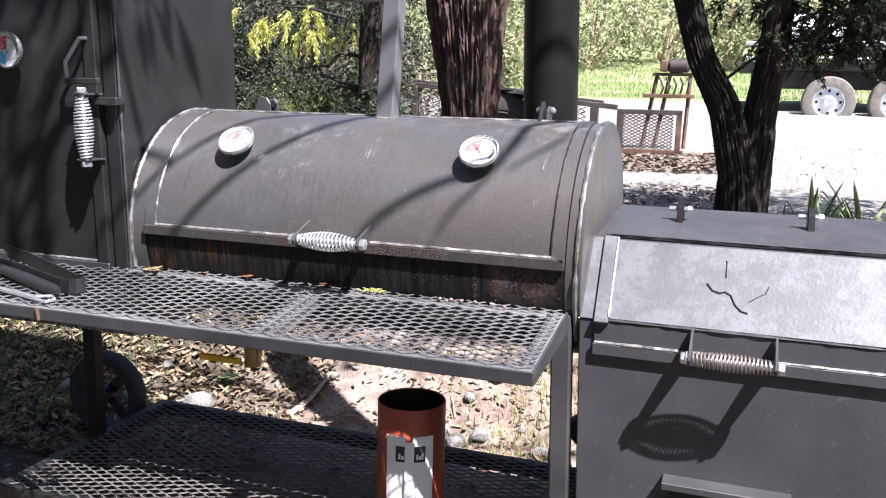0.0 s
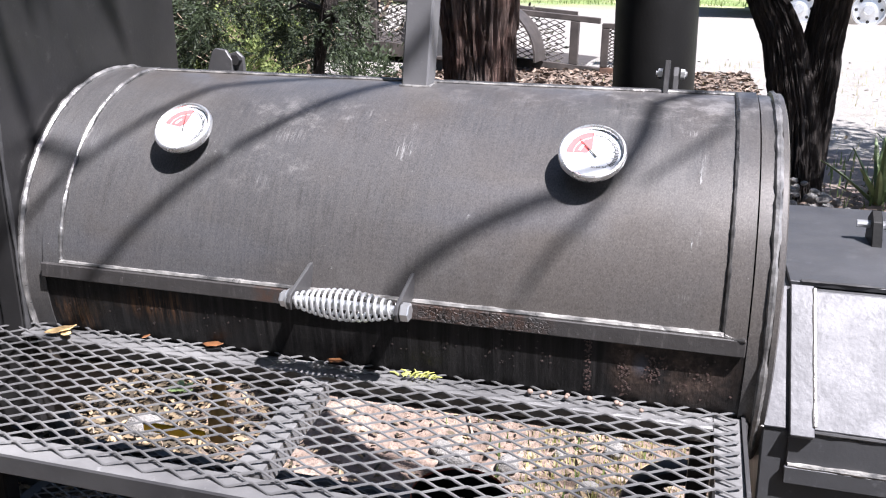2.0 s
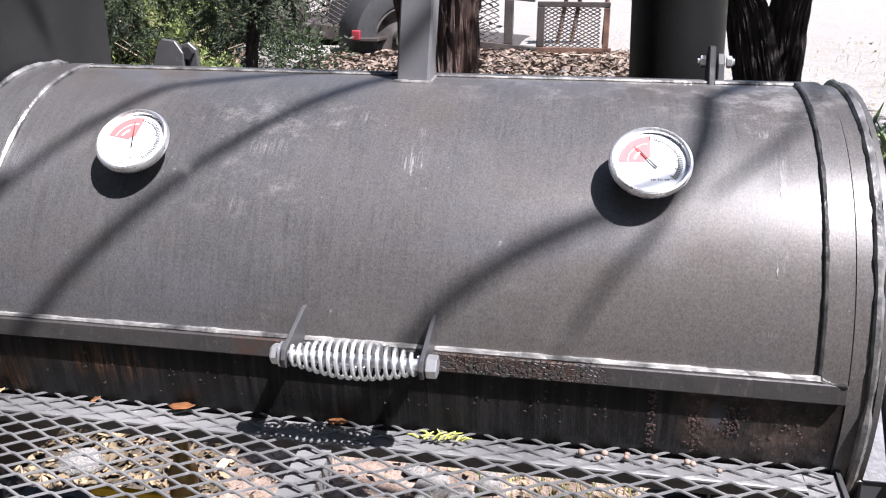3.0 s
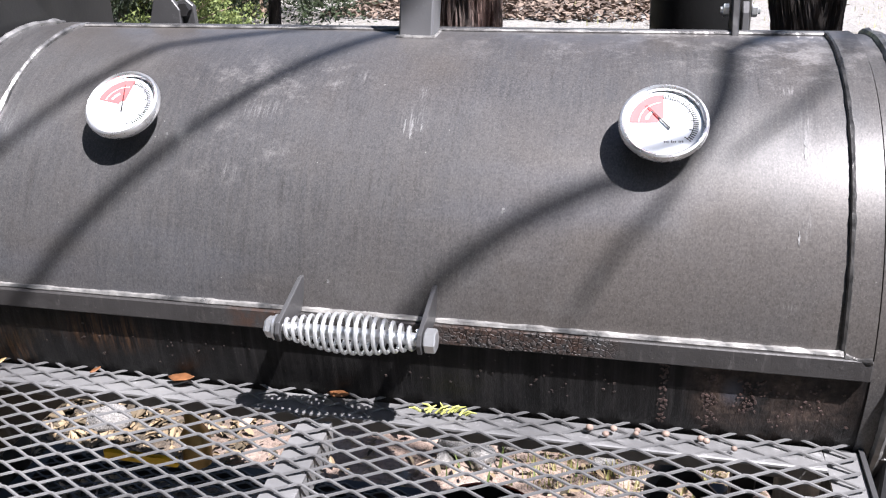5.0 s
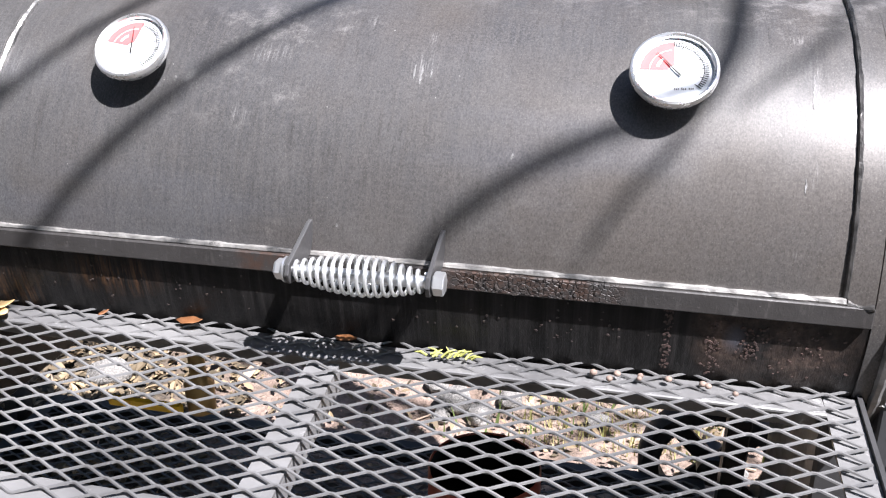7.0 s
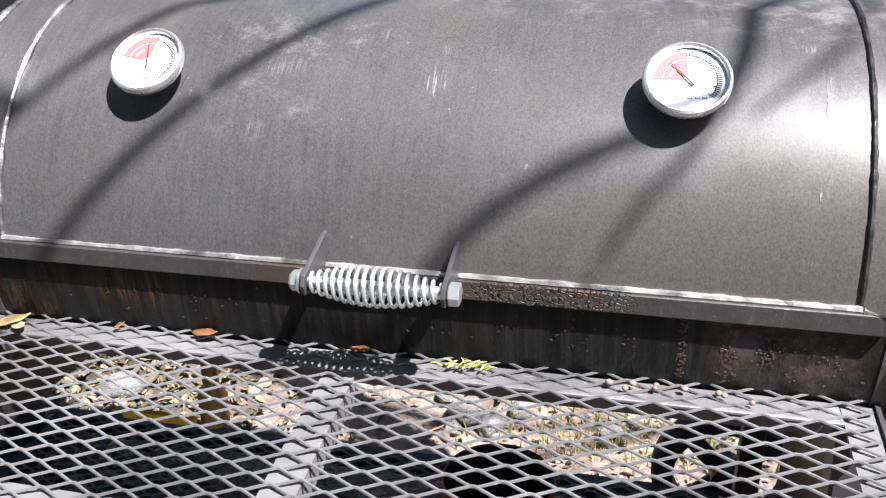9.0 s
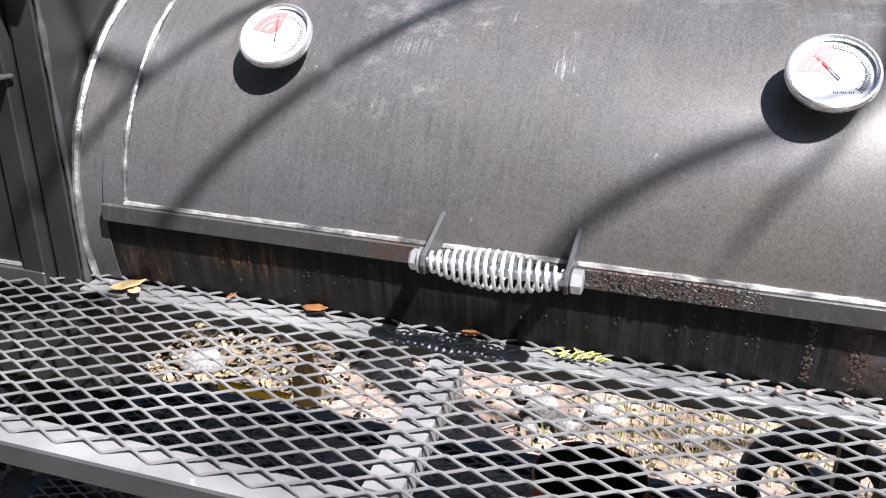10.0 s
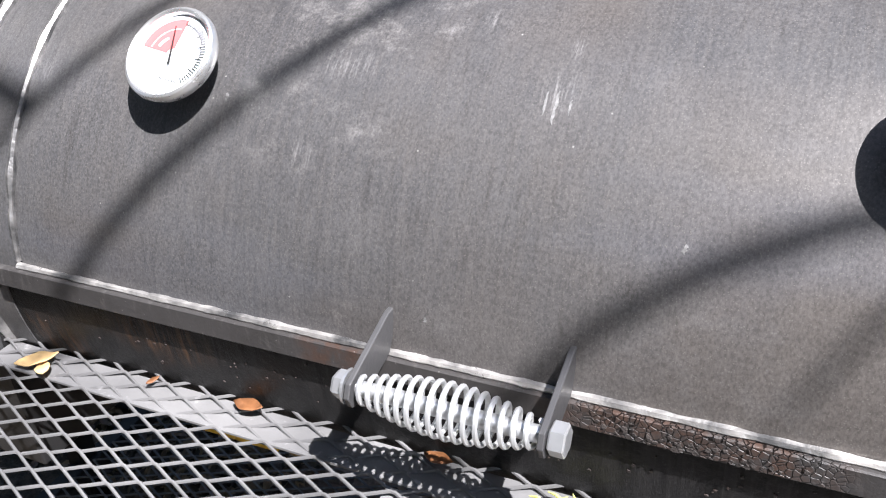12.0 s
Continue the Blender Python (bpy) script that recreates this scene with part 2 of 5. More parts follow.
    return m.put(col, 0.9, 0, [(f, 0.9, 0.02), (m.noise(25.0, 4, 0.6, m.scaled(1, 1, 0.2)), 0.6, 0.02)])


def ground_mat():
    m = Mat("caliche_litter_and_grass")
    sep = m.node("ShaderNodeSeparateXYZ")
    m.link(m.position(), sep.inputs[0])
    n1, n2, n3 = m.noise(1.1, 5), m.noise(9.0, 6, 0.65), m.noise(70.0, 5, 0.7)
    dirt = m.ramp(n2, [(0.3, (0.13, 0.092, 0.070)), (0.5, (0.29, 0.215, 0.175)), (0.72, (0.46, 0.37, 0.31))])
    dirt = m.mix(m.ramp(n3, [(0.45, 0.0), (0.7, 0.7)]), dirt, (0.10, 0.075, 0.055))
    humus_and_bounce_dark = m.ramp(n3, [(0.35, (0.030, 0.024, 0.017)), (0.7, (0.12, 0.094, 0.065))])
    edge = m.node("ShaderNodeMath")
    edge.operation = "MULTIPLY_ADD"
    edge.inputs[1].default_value = -1.2
    m.link(n1, edge.inputs[0])
    m.link(sep.outputs["X"], edge.inputs[2])
    leafy = m.node("ShaderNodeMapRange")
    leafy.inputs[1].default_value, leafy.inputs[2].default_value = -1.15, -1.5
    m.link(edge.outputs[0], leafy.inputs[0])
    dirt = m.mix(leafy.outputs[0], dirt, humus_and_bounce_dark)
    # ground before and under the smoker darkened to cut bounced light
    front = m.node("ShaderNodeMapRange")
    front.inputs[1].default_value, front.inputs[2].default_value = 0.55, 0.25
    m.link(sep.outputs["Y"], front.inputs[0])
    dirt = m.mix(front.outputs[0], dirt, humus_and_bounce_dark)
    sand = m.ramp(n3, [(0.3, (0.165, 0.155, 0.14)), (0.7, (0.33, 0.312, 0.288))])
    sand = m.mix(m.ramp(n2, [(0.52, 0.0), (0.72, 0.6)]), sand, (0.17, 0.155, 0.11))
    grass = m.ramp(n3, [(0.3, (0.085, 0.13, 0.035)), (0.7, (0.21, 0.27, 0.09))])
    grass = m.mix(m.ramp(n1, [(0.45, 0.0), (0.65, 0.7)]), grass, (0.36, 0.33, 0.20))

    def band(lo, hi, wob):
        a = m.node("ShaderNodeMath")
        a.operation = "MULTIPLY_ADD"
        m.link(n1, a.inputs[0])
        a.inputs[1].default_value = wob
        m.link(sep.outputs["Y"], a.inputs[2])
        r = m.node("ShaderNodeMapRange")
        r.inputs[1].default_value, r.inputs[2].default_value = lo, hi
        m.link(a.outputs[0], r.inputs[0])
        return r.outputs[0]

    col = m.mix(band(3.4, 4.4, 2.5), dirt, sand)
    col = m.mix(band(15.5, 17.0, 4.0), col, grass)
    return m.put(col, 0.95, 0, [(n3, 0.6, 0.02), (n2, 0.5, 0.05)])


M_BAR = lid_bar_paint()
M_COIL = zinc("dull_zinc_wire", (0.68, 0.69, 0.69), 0.36)
M_BROWNWIRE = zinc("heat_browned_wire", (0.36, 0.31, 0.28), 0.36)
M_COIL.node_tree.nodes["Principled BSDF"].inputs["Metallic"].default_value = 0.75
M_BARREL, M_SOOT_SHADE, M_GREY, M_PLATE = barrel_paint(), sooty_shaded_paint(), grey_paint(), firebox_plate()
M_TOWER = grey_paint("black_tower_paint", (0.013, 0.013, 0.0135), (0.027, 0.026, 0.026), (0.34, 0.5), 0.1, 0.4)
M_FRAME = grey_paint("worn_frame_paint", (0.040, 0.040, 0.042), (0.085, 0.084, 0.085), (0.35, 0.5), 0.3)
M_SHELF = grey_paint("dark_shelf_paint", (0.028, 0.028, 0.030), (0.066, 0.065, 0.066), (0.36, 0.52), 0.25)
M_MESH = grey_paint("worn_mesh_steel", (0.10, 0.099, 0.10), (0.245, 0.242, 0.24), (0.30, 0.48), 0.4)
M_WORN = grey_paint("scuffed_bare_steel", (0.10, 0.10, 0.102), (0.27, 0.267, 0.264), (0.35, 0.55), 0.3)
M_LOWMESH = grey_paint("dull_mesh_steel", (0.075, 0.069, 0.064), (0.17, 0.157, 0.145), (0.5, 0.7), 0.2)
M_ARM = grey_paint("pale_grey_arm_paint", (0.13, 0.13, 0.135), (0.19, 0.19, 0.195), (0.4, 0.55), 0.2)
# paler weld greys hold bare metal and sun glints in their colour
M_MIDWELD = weld_metal("grey_weld", (0.07, 0.07, 0.07), (0.34, 0.33, 0.32))
M_WELD, M_DARKWELD = weld_metal(), weld_metal("painted_weld", (0.03, 0.03, 0.03), (0.12, 0.115, 0.11))
M_ZINC, M_BEZEL = zinc(), zinc("brushed_bezel", (0.78, 0.78, 0.77), 0.22)
M_DIAL = plain("white_dial", (0.82, 0.84, 0.86), 0.4, vary=0.02)
# the red is paled to stand in for glare on the dial glass
M_RED, M_BLUE = plain("red_dial_zone", (0.74, 0.13, 0.13), 0.4, vary=0.06), plain("blue_dial_zone", (0.12, 0.45, 0.75), 0.4, vary=0.06)
M_SCUFF = plain("scraped_pale_paint", (0.15, 0.148, 0.145), 0.5, vary=0.5, scale=260)
M_INK = plain("black_ink", (0.02, 0.02, 0.02), 0.5, vary=0.1)
# near black, as tree shade on the pipe is put into this colour
M_STACK = grey_paint("shaded_stack_paint", (0.0045, 0.0045, 0.0045), (0.009, 0.0088, 0.0086), (0.40, 0.55), 0.0, 0.18)
M_RUBBER = plain("black_rubber", (0.022, 0.022, 0.023), 0.75, vary=0.3, scale=30)
M_PLASTIC = plain("black_plastic", (0.02, 0.02, 0.021), 0.35, vary=0.2)
M_CAN = plain("faded_red_enamel", (0.30, 0.055, 0.030), 0.5, vary=0.3, scale=9)
M_CANIN = plain("black_inside", (0.012, 0.011, 0.010), 0.9)
M_WHITE = plain("white_plastic", (0.75, 0.77, 0.76), 0.45, vary=0.06)
M_YELLOW, M_BRASS = plain("yellow_vinyl", (0.75, 0.45, 0.02), 0.45, vary=0.12), plain("dull_brass", (0.30, 0.20, 0.08), 0.45, 0.6)
M_STONE = plain("pale_limestone", (0.27, 0.258, 0.242), 0.9, vary=0.45, scale=14, bump=0.6, bdist=0.01)
M_BARK, M_DARKBARK, M_GROUND = bark_mat(), dark_bark(), ground_mat()
# juniper leaves in two tones: shade put into the first, sunlight into the second
M_JUNIPER = leaf_mat("shaded_juniper_scales", (0.010, 0.018, 0.007), (0.036, 0.055, 0.018), 0.65, 0.12)
M_BRIGHT = leaf_mat("sun_tinted_juniper_scales", (0.36, 0.40, 0.07), (0.70, 0.68, 0.22), 0.6, 0.4)
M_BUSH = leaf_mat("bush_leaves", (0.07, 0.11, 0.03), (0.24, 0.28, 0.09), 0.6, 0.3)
M_LITTER = leaf_mat("dry_leaves", (0.035, 0.028, 0.016), (0.34, 0.25, 0.15), 0.75)
M_GRASS = leaf_mat("grass_blades", (0.085, 0.135, 0.035), (0.23, 0.29, 0.10), 0.6, 0.3)
M_TRAILER = plain("rusty_black_trailer_steel", (0.050, 0.042, 0.038), 0.65, 0.2, vary=0.5, scale=9)
M_RUSTY = plain("rusty_steel", (0.12, 0.068, 0.046), 0.85, 0.1, vary=0.55, scale=14)
M_ALU = zinc("galvanised_steel", (0.70, 0.71, 0.72), 0.35)
M_TANK = plain("white_tank_paint", (0.80, 0.80, 0.80), 0.35, vary=0.04)
M_TYRE = plain("dusty_tyre_rubber", (0.16, 0.145, 0.125), 0.85, vary=0.3, scale=20)
M_AGAVE = plain("agave_leaf", (0.16, 0.22, 0.09), 0.5, vary=0.35, scale=12)
M_WOOD = plain("weathered_plank", (0.36, 0.27, 0.20), 0.85, vary=0.3, scale=10)


# ---- mesh helpers ----
def part(name, bm, material, parent=None, label="", smooth=False, lean=0.0):
    """Links a bmesh as one mesh object, under parent where one is given."""
    if lean:
        for v in bm.verts:
            v.co.x -= lean * (v.co.z - 0.66)
    me = bpy.data.meshes.new(name)
    bm.to_mesh(me)
    bm.free()
    return link(name, me, material, parent, label, smooth)


def link(name, me, material, parent=None, label="", smooth=False):
    for mt in material if isinstance(material, (list, tuple)) else [material]:
        me.materials.append(mt)
    if smooth:
        me.polygons.foreach_set("use_smooth", [True] * len(me.polygons))
        me.set_sharp_from_angle(angle=radians(38))
    ob = new(name, me)
    if parent:
        ob.parent = parent
    if label:
        tagged(ob, label)
    return ob


def thing(name, label, category, group="", kind=""):
    return tagged(new(name), label, category, group, kind)


def box(bm, x0, x1, y0, y1, z0, z1, bev=0.0015, m=None):
    mat = Matrix.Translation(((x0 + x1) / 2, (y0 + y1) / 2, (z0 + z1) / 2)) @ Matrix.Diagonal((x1 - x0, y1 - y0, z1 - z0, 1))
    r = bmesh.ops.create_cube(bm, size=1, matrix=(m or Matrix()) @ mat)
    if bev:
        es = list({e for v in r["verts"] for e in v.link_edges})
        bmesh.ops.bevel(bm, geom=es, offset=min(bev, 0.4 * min(x1 - x0, y1 - y0, z1 - z0)), segments=1, affect="EDGES")
    return bm


def sweep(bm, pts, radius, seg=8, cap=True, squash=1.0):
    """A tube along pts; radius is a number or one number a point."""
    pts = [Vector(p) for p in pts]
    rings = []
    up = None
    for i, p in enumerate(pts):
        d = (pts[min(i + 1, len(pts) - 1)] - pts[max(i - 1, 0)]).normalized()
        if up is None:
            up = Vector((0, 0, 1)) if abs(d.z) < 0.9 else Vector((0, 1, 0))
        a = d.cross(up).normalized()
        up = a.cross(d).normalized()
        r = radius[i] if hasattr(radius, "__len__") else radius
        rings.append([bm.verts.new(p + (a * math.cos(k * math.tau / seg) + up * squash * math.sin(k * math.tau / seg)) * r) for k in range(seg)])
    for a, b in zip(rings, rings[1:]):
        for k in range(seg):
            bm.faces.new((a[k], a[(k + 1) % seg], b[(k + 1) % seg], b[k]))
    if cap:
        bm.faces.new(rings[0][::-1])
        bm.faces.new(rings[-1])
    return bm


def lathe(bm, profile, seg=48, m=None, closed=False):
    """Turns a profile of (radius, height) round the local z axis."""
    m = m or Matrix()
    rings = []
    for r, h in profile:
        if r < 1e-6:
            rings.append([bm.verts.new(m @ Vector((0, 0, h)))])
        else:
            rings.append([bm.verts.new(m @ Vector((r * math.cos(k * math.tau / seg), r * math.sin(k * math.tau / seg), h))) for k in range(seg)])
    pairs = list(zip(rings, rings[1:])) + ([(rings[-1], rings[0])] if closed else [])
    for a, b in pairs:
        for k in range(seg):
            q = [a[k % len(a)], a[(k + 1) % len(a)], b[(k + 1) % len(b)], b[k % len(b)]]
            q = list(dict.fromkeys(q))
            if len(q) > 2:
                bm.faces.new(q)
    return bm


def prism(bm, outline, axis, a, b, bev=0.0):
    """An outline of 2D points pushed from a to b along an axis."""
    def at(p, q):
        v = [0, 0, 0]
        others = [i for i in range(3) if i != axis]
        v[others[0]], v[others[1]], v[axis] = p[0], p[1], q
        return bm.verts.new(v)
    lo, hi = [at(p, a) for p in outline], [at(p, b) for p in outline]
    n = len(outline)
    fs = [bm.faces.new(lo), bm.faces.new(hi[::-1])]
    for k in range(n):
        fs.append(bm.faces.new((lo[k], hi[k], hi[(k + 1) % n], lo[(k + 1) % n])))
    bmesh.ops.recalc_face_normals(bm, faces=fs)
    if bev:
        bmesh.ops.bevel(bm, geom=list({e for f in fs for e in f.edges}), offset=bev, segments=1, affect="EDGES")
    return bm


def bead(bm, pts, r=0.0035, step=0.004, rough=0.45, seed=0.0):
    """A lumpy weld bead along pts."""
    out = []
    pts = [Vector(p) for p in pts]
    for a, b in zip(pts, pts[1:]):
        n = max(1, int((b - a).length / step))
        out += [a.lerp(b, k / n) for k in range(n)]
    out.append(pts[-1])
    rs = []
    for i, p in enumerate(out):
        q = noise.noise(p * 45 + Vector((seed, 0, 0)))
        w = noise.noise(p * 150 + Vector((0, seed, 0)))
        rs.append(r * (1 + rough * q + 0.22 * w))
    return sweep(bm, out, rs, 7)


def arc(x, r, a0, a1, n=60):
    """Points round the barrel's axis; angles in degrees from the front, upwards over the top."""
    return [(x, CY - r * math.cos(radians(a0 + (a1 - a0) * k / n)), CZ + r * math.sin(radians(a0 + (a1 - a0) * k / n))) for k in range(n + 1)]


def shell(bm, x0, x1, r0, r1, a0, a1, n=72, nx=1):
    """A curved plate round the barrel's axis with its thickness."""
    def ring(x):
        return [bm.verts.new(p) for p in arc(x, r1, a0, a1, n)], [bm.verts.new(p) for p in arc(x, r0, a0, a1, n)]
    rs = [ring(x0 + (x1 - x0) * k / nx) for k in range(nx + 1)]
    for (o0, i0), (o1, i1) in zip(rs, rs[1:]):
        for k in range(n):
            bm.faces.new((o0[k], o1[k], o1[k + 1], o0[k + 1]))
            bm.faces.new((i0[k + 1], i1[k + 1], i1[k], i0[k]))
        bm.faces.new((o0[0], i0[0], i1[0], o1[0]))
        bm.faces.new((o1[n], i1[n], i0[n], o0[n]))
    for (o, i), flip in ((rs[0], False), (rs[-1], True)):
        for k in range(n):
            f = (o[k], o[k + 1], i[k + 1], i[k])
            bm.faces.new(f[::-1] if flip else f)
    return bm


def bm_new():
    return bmesh.new()


# ---- ground ----
def smooth(a, b, v):
    v = min(1, max(0, (v - a) / (b - a)))
    return v * v * (3 - 2 * v)


def height(x, y):
    h = 0.50 * smooth(0.75, 1.85, y) + 0.12 * smooth(1.6, 5.2, y) + 0.45 * smooth(8.5, 16, y) + 0.10 * max(0, y - 16) ** 1.1
    h += 0.02 * noise.noise((x * 0.9, y * 0.9, 0)) * smooth(0.3, 1.2, y)
    return h + (0.012 * noise.noise((x * 5, y * 5, 3)) if y < 6 else 0)


def axis_steps(lo, hi, fine_lo, fine_hi, fine, grow=1.22):
    mid = list(np.arange(fine_lo, fine_hi, fine))
    out, s, v = [], fine, fine_hi
    while v < hi:
        out.append(v)
        s *= grow
        v += s
    low, s, v = [], fine, fine_lo
    while v > lo:
        s *= grow
        v -= s
        low.append(v)
    return low[::-1] + mid + out + [hi]


xs, ys = axis_steps(-400, 400, -3, 3, 0.06), axis_steps(-60, 600, -2.5, 6, 0.06)
gv = [(x, y, min(height(x, y), 60)) for y in ys for x in xs]
nx_ = len(xs)
gf = [(j * nx_ + i, j * nx_ + i + 1, (j + 1) * nx_ + i + 1, (j + 1) * nx_ + i) for j in range(len(ys) - 1) for i in range(nx_ - 1)]
gm = bpy.data.meshes.new("ground")
gm.from_pydata(gv, [], gf)
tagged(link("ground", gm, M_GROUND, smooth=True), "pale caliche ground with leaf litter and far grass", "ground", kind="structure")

# ---- the smoker ----
CY, CZ, CR = 0.1857, 0.7371, 0.2423
LEAN = 0.030
smoker = thing("offset_smoker", "large welded offset barbecue smoker in black stove paint", "smoker")


def coil_handle(name, a, b, r_end, r_mid, wire, turns, plates, axis_label, material=None):
    """A spring-wire grip on a bolt between two points, with its head, nut and two welded brackets."""
    a, b = Vector(a), Vector(b)
    d = (b - a).normalized()
    u = d.orthogonal().normalized()
    w = d.cross(u)
    n = turns * 18
    pts = []
    for k in range(n + 1):
        s = k / n
        r = r_end + (r_mid - r_end) * math.sin(math.pi * s)
        t = s * turns * math.tau
        pts.append(a.lerp(b, s) + (u * math.cos(t) + w * math.sin(t)) * r)
    grip = part(name, sweep(bm_new(), pts, wire, 7), material or M_COIL, smoker, axis_label, smooth=True)
    part("bolt", sweep(bm_new(), [a - d * 0.012, b + d * 0.012], 0.0055, 12), M_ZINC, grip, smooth=True)
    rot = d.to_track_quat("Z", "Y").to_matrix().to_4x4()
    m1 = Matrix.Translation(a - d * 0.017) @ rot
    part("bolt_head", lathe(bm_new(), [(0, -0.001), (0.008, -0.001), (0.0095, 0.001), (0.0095, 0.007), (0, 0.007)], 6, m1), M_ZINC, grip)
    part("washer", lathe(bm_new(), [(0, 0), (0.0115, 0), (0.0115, 0.002), (0, 0.002)], 24, Matrix.Translation(a - d * 0.0095) @ rot), M_ZINC, grip)
    m2 = Matrix.Translation(b + d * 0.0075) @ rot
    part("nut", lathe(bm_new(), [(0, 0), (0.0095, 0), (0.0105, 0.001), (0.0105, 0.009), (0.009, 0.010), (0, 0.010)], 6, m2), M_ZINC, grip)
    for bm in plates:
        part("bracket", bm, M_FRAME, grip, "grey flat steel bracket")
    return grip


def thermometer(m, twist=0.0, blue=False):
    """A dial thermometer; m places its back centre with local z outwards and local y up the dial."""
    m = m @ Matrix.Diagonal((0.92, 0.92, 1, 1))
    body = part("thermometer", lathe(bm_new(), [(0, -0.03), (0.007, -0.03), (0.007, 0.0135), (0.012, 0.0145), (0.033, 0.0155), (0.0372, 0.0165), (0.0388, 0.0195), (0.0390, 0.0215), (0.0402, 0.0222), (0.0402, 0.0255), (0.0392, 0.0275), (0.0372, 0.0282), (0.0352, 0.0270), (0.0347, 0.0225), (0, 0.0225)], 56, m), M_BEZEL, smoker, "round steel dial thermometer with red zone", smooth=True)
    part("dial", lathe(bm_new(), [(0, 0.0232), (0.0346, 0.0232)], 56, m), M_DIAL, body, "white dial face")

    def sector(r0, r1, a0, a1, h, n=18):
        bm = bm_new()
        row = []
        for k in range(n + 1):
            t = radians(a0 + (a1 - a0) * k / n)
            row.append([bm.verts.new(m @ Vector((r * math.cos(t), r * math.sin(t), h))) for r in (r0, r1)])
        for p, q in zip(row, row[1:]):
            bm.faces.new((p[0], p[1], q[1], q[0]))
        return bm
    part("red_zone", sector(0.005, 0.0305, 88, 178, 0.0236), M_RED, body, "red hot zone of the dial")
    part("scale_arc", sector(0.0215, 0.0222, 95, 175, 0.0239), M_DIAL, body)
    part("letters_bar", sector(0.0140, 0.0165, 128, 165, 0.0239), M_DIAL, body)
    part("scale_arc", sector(0.0262, 0.0268, -40, 88, 0.0236), M_INK, body)
    if blue:
        part("blue_zone", sector(0.010, 0.0325, 185, 262, 0.0236), M_BLUE, body, "blue smoke zone of the dial")
    bm = bm_new()
    for k in range(30):
        t = radians(-42 + k * 4.5)
        r0 = 0.0265 if k % 5 else 0.0235
        d, n = Vector((math.cos(t), math.sin(t), 0)), Vector((-math.sin(t), math.cos(t), 0)) * 0.00045
        q = [d * r0 - n, d * 0.031 - n, d * 0.031 + n, d * r0 + n]
        bm.faces.new([bm.verts.new(m @ (p + Vector((0, 0, 0.0240)))) for p in q])
    part("scale", bm, M_INK, body)
    bm = bm_new()
    for k, w in enumerate((0.0022, 0.0018, 0.0022, 0.0, 0.0024, 0.0016, 0.0018, 0.0, 0.002, 0.0018, 0.002)):
        if w:
            x = -0.0005 + k * 0.0016
            bm.faces.new([bm.verts.new(m @ Vector((p, q - 0.0215, 0.0238))) for p, q in ((x, 0), (x + 0.0009, 0), (x + 0.0009, w), (x, w))])
    part("lettering_bar", bm, M_INK, body, "small dark lettering bars")
    bm = bm_new()
    t = radians(122 + twist)
    d, n = Vector((math.cos(t), math.sin(t), 0)), Vector((-math.sin(t), math.cos(t), 0))
    q = [d * -0.009 - n * 0.0009, d * -0.009 + n * 0.0009, d * 0.024 + n * 0.0002, d * 0.024 - n * 0.0002]
    lo = [bm.verts.new(m @ (p + Vector((0, 0, 0.0246)))) for p in q]
    hi = [bm.verts.new(m @ (p + Vector((0, 0, 0.0252)))) for p in q]
    bm.faces.new(hi[::-1])
    for k in range(4):
        bm.faces.new((lo[k], lo[(k + 1) % 4], hi[(k + 1) % 4], hi[k]))
    part("needle", bm, M_INK, body, "thin dark needle")
    return body


# barrel shell, left open where the lid closes it
X0, X1 = -0.463, 0.450
LID0, LID1 = 4.8, 93.0
barrel = part("barrel", shell(bm_new(), X0, X1, CR - 0.008, CR - 0.001, LID1, 360 + LID0, 140, 4), M_SOOT_SHADE, smoker, "sooty lower barrel shell with rust runs, darkened for underside shade", smooth=True)
part("end_band", shell(bm_new(), 0.4265, 0.4475, CR - 0.008, CR, -20, 98, 80), M_BARREL, barrel, smooth=True)
part("end_band", shell(bm_new(), X0, -0.4295, CR - 0.008, CR, -20, 98, 80), M_BARREL, barrel, smooth=True)
part("end_plate", lathe(bm_new(), [(0, 0.0), (CR - 0.002, 0.0), (CR + 0.003, 0.002), (CR + 0.003, 0.007), (CR - 0.002, 0.009), (0, 0.009)], 120, Matrix.Translation((0.4465, CY, CZ)) @ pose(0, 0, 0, 0, 90, 0)), M_BARREL, barrel, "flat round barrel end plate", smooth=True)
part("weld_bead", bead(bm_new(), arc(0.4445, CR + 0.001, -32, 100, 110), 0.0042, seed=1), M_MIDWELD, barrel, "bumpy painted weld bead", smooth=True)
part("weld_bead", bead(bm_new(), arc(-0.4625, CR + 0.001, -35, 100, 110), 0.0048, seed=2), M_MIDWELD, barrel, "bumpy painted weld bead", smooth=True)

def flakes(n, place, normal, r0, r1, seed):
    """Many thin ragged scales lying on a surface, joined."""
    rf = random.Random(seed)
    bm = bm_new()
    q = Vector(normal).to_track_quat("Z", "Y").to_matrix().to_4x4()
    for _ in range(n):
        m = Matrix.Translation(place(rf)) @ q @ pose(0, 0, 0, rf.uniform(-6, 6), rf.uniform(-6, 6), rf.uniform(0, 360))
        c = rf.randint(5, 7)
        r = rf.uniform(r0, r1)
        rim = [(r * rf.uniform(0.55, 1.2), k * math.tau / c) for k in range(c)]
        top = [bm.verts.new(m @ Vector((a * math.cos(t), a * math.sin(t), 0.0006))) for a, t in rim]
        low = [bm.verts.new(m @ Vector((a * 1.1 * math.cos(t), a * 1.1 * math.sin(t), -0.0008))) for a, t in rim]
        bm.faces.new(top)
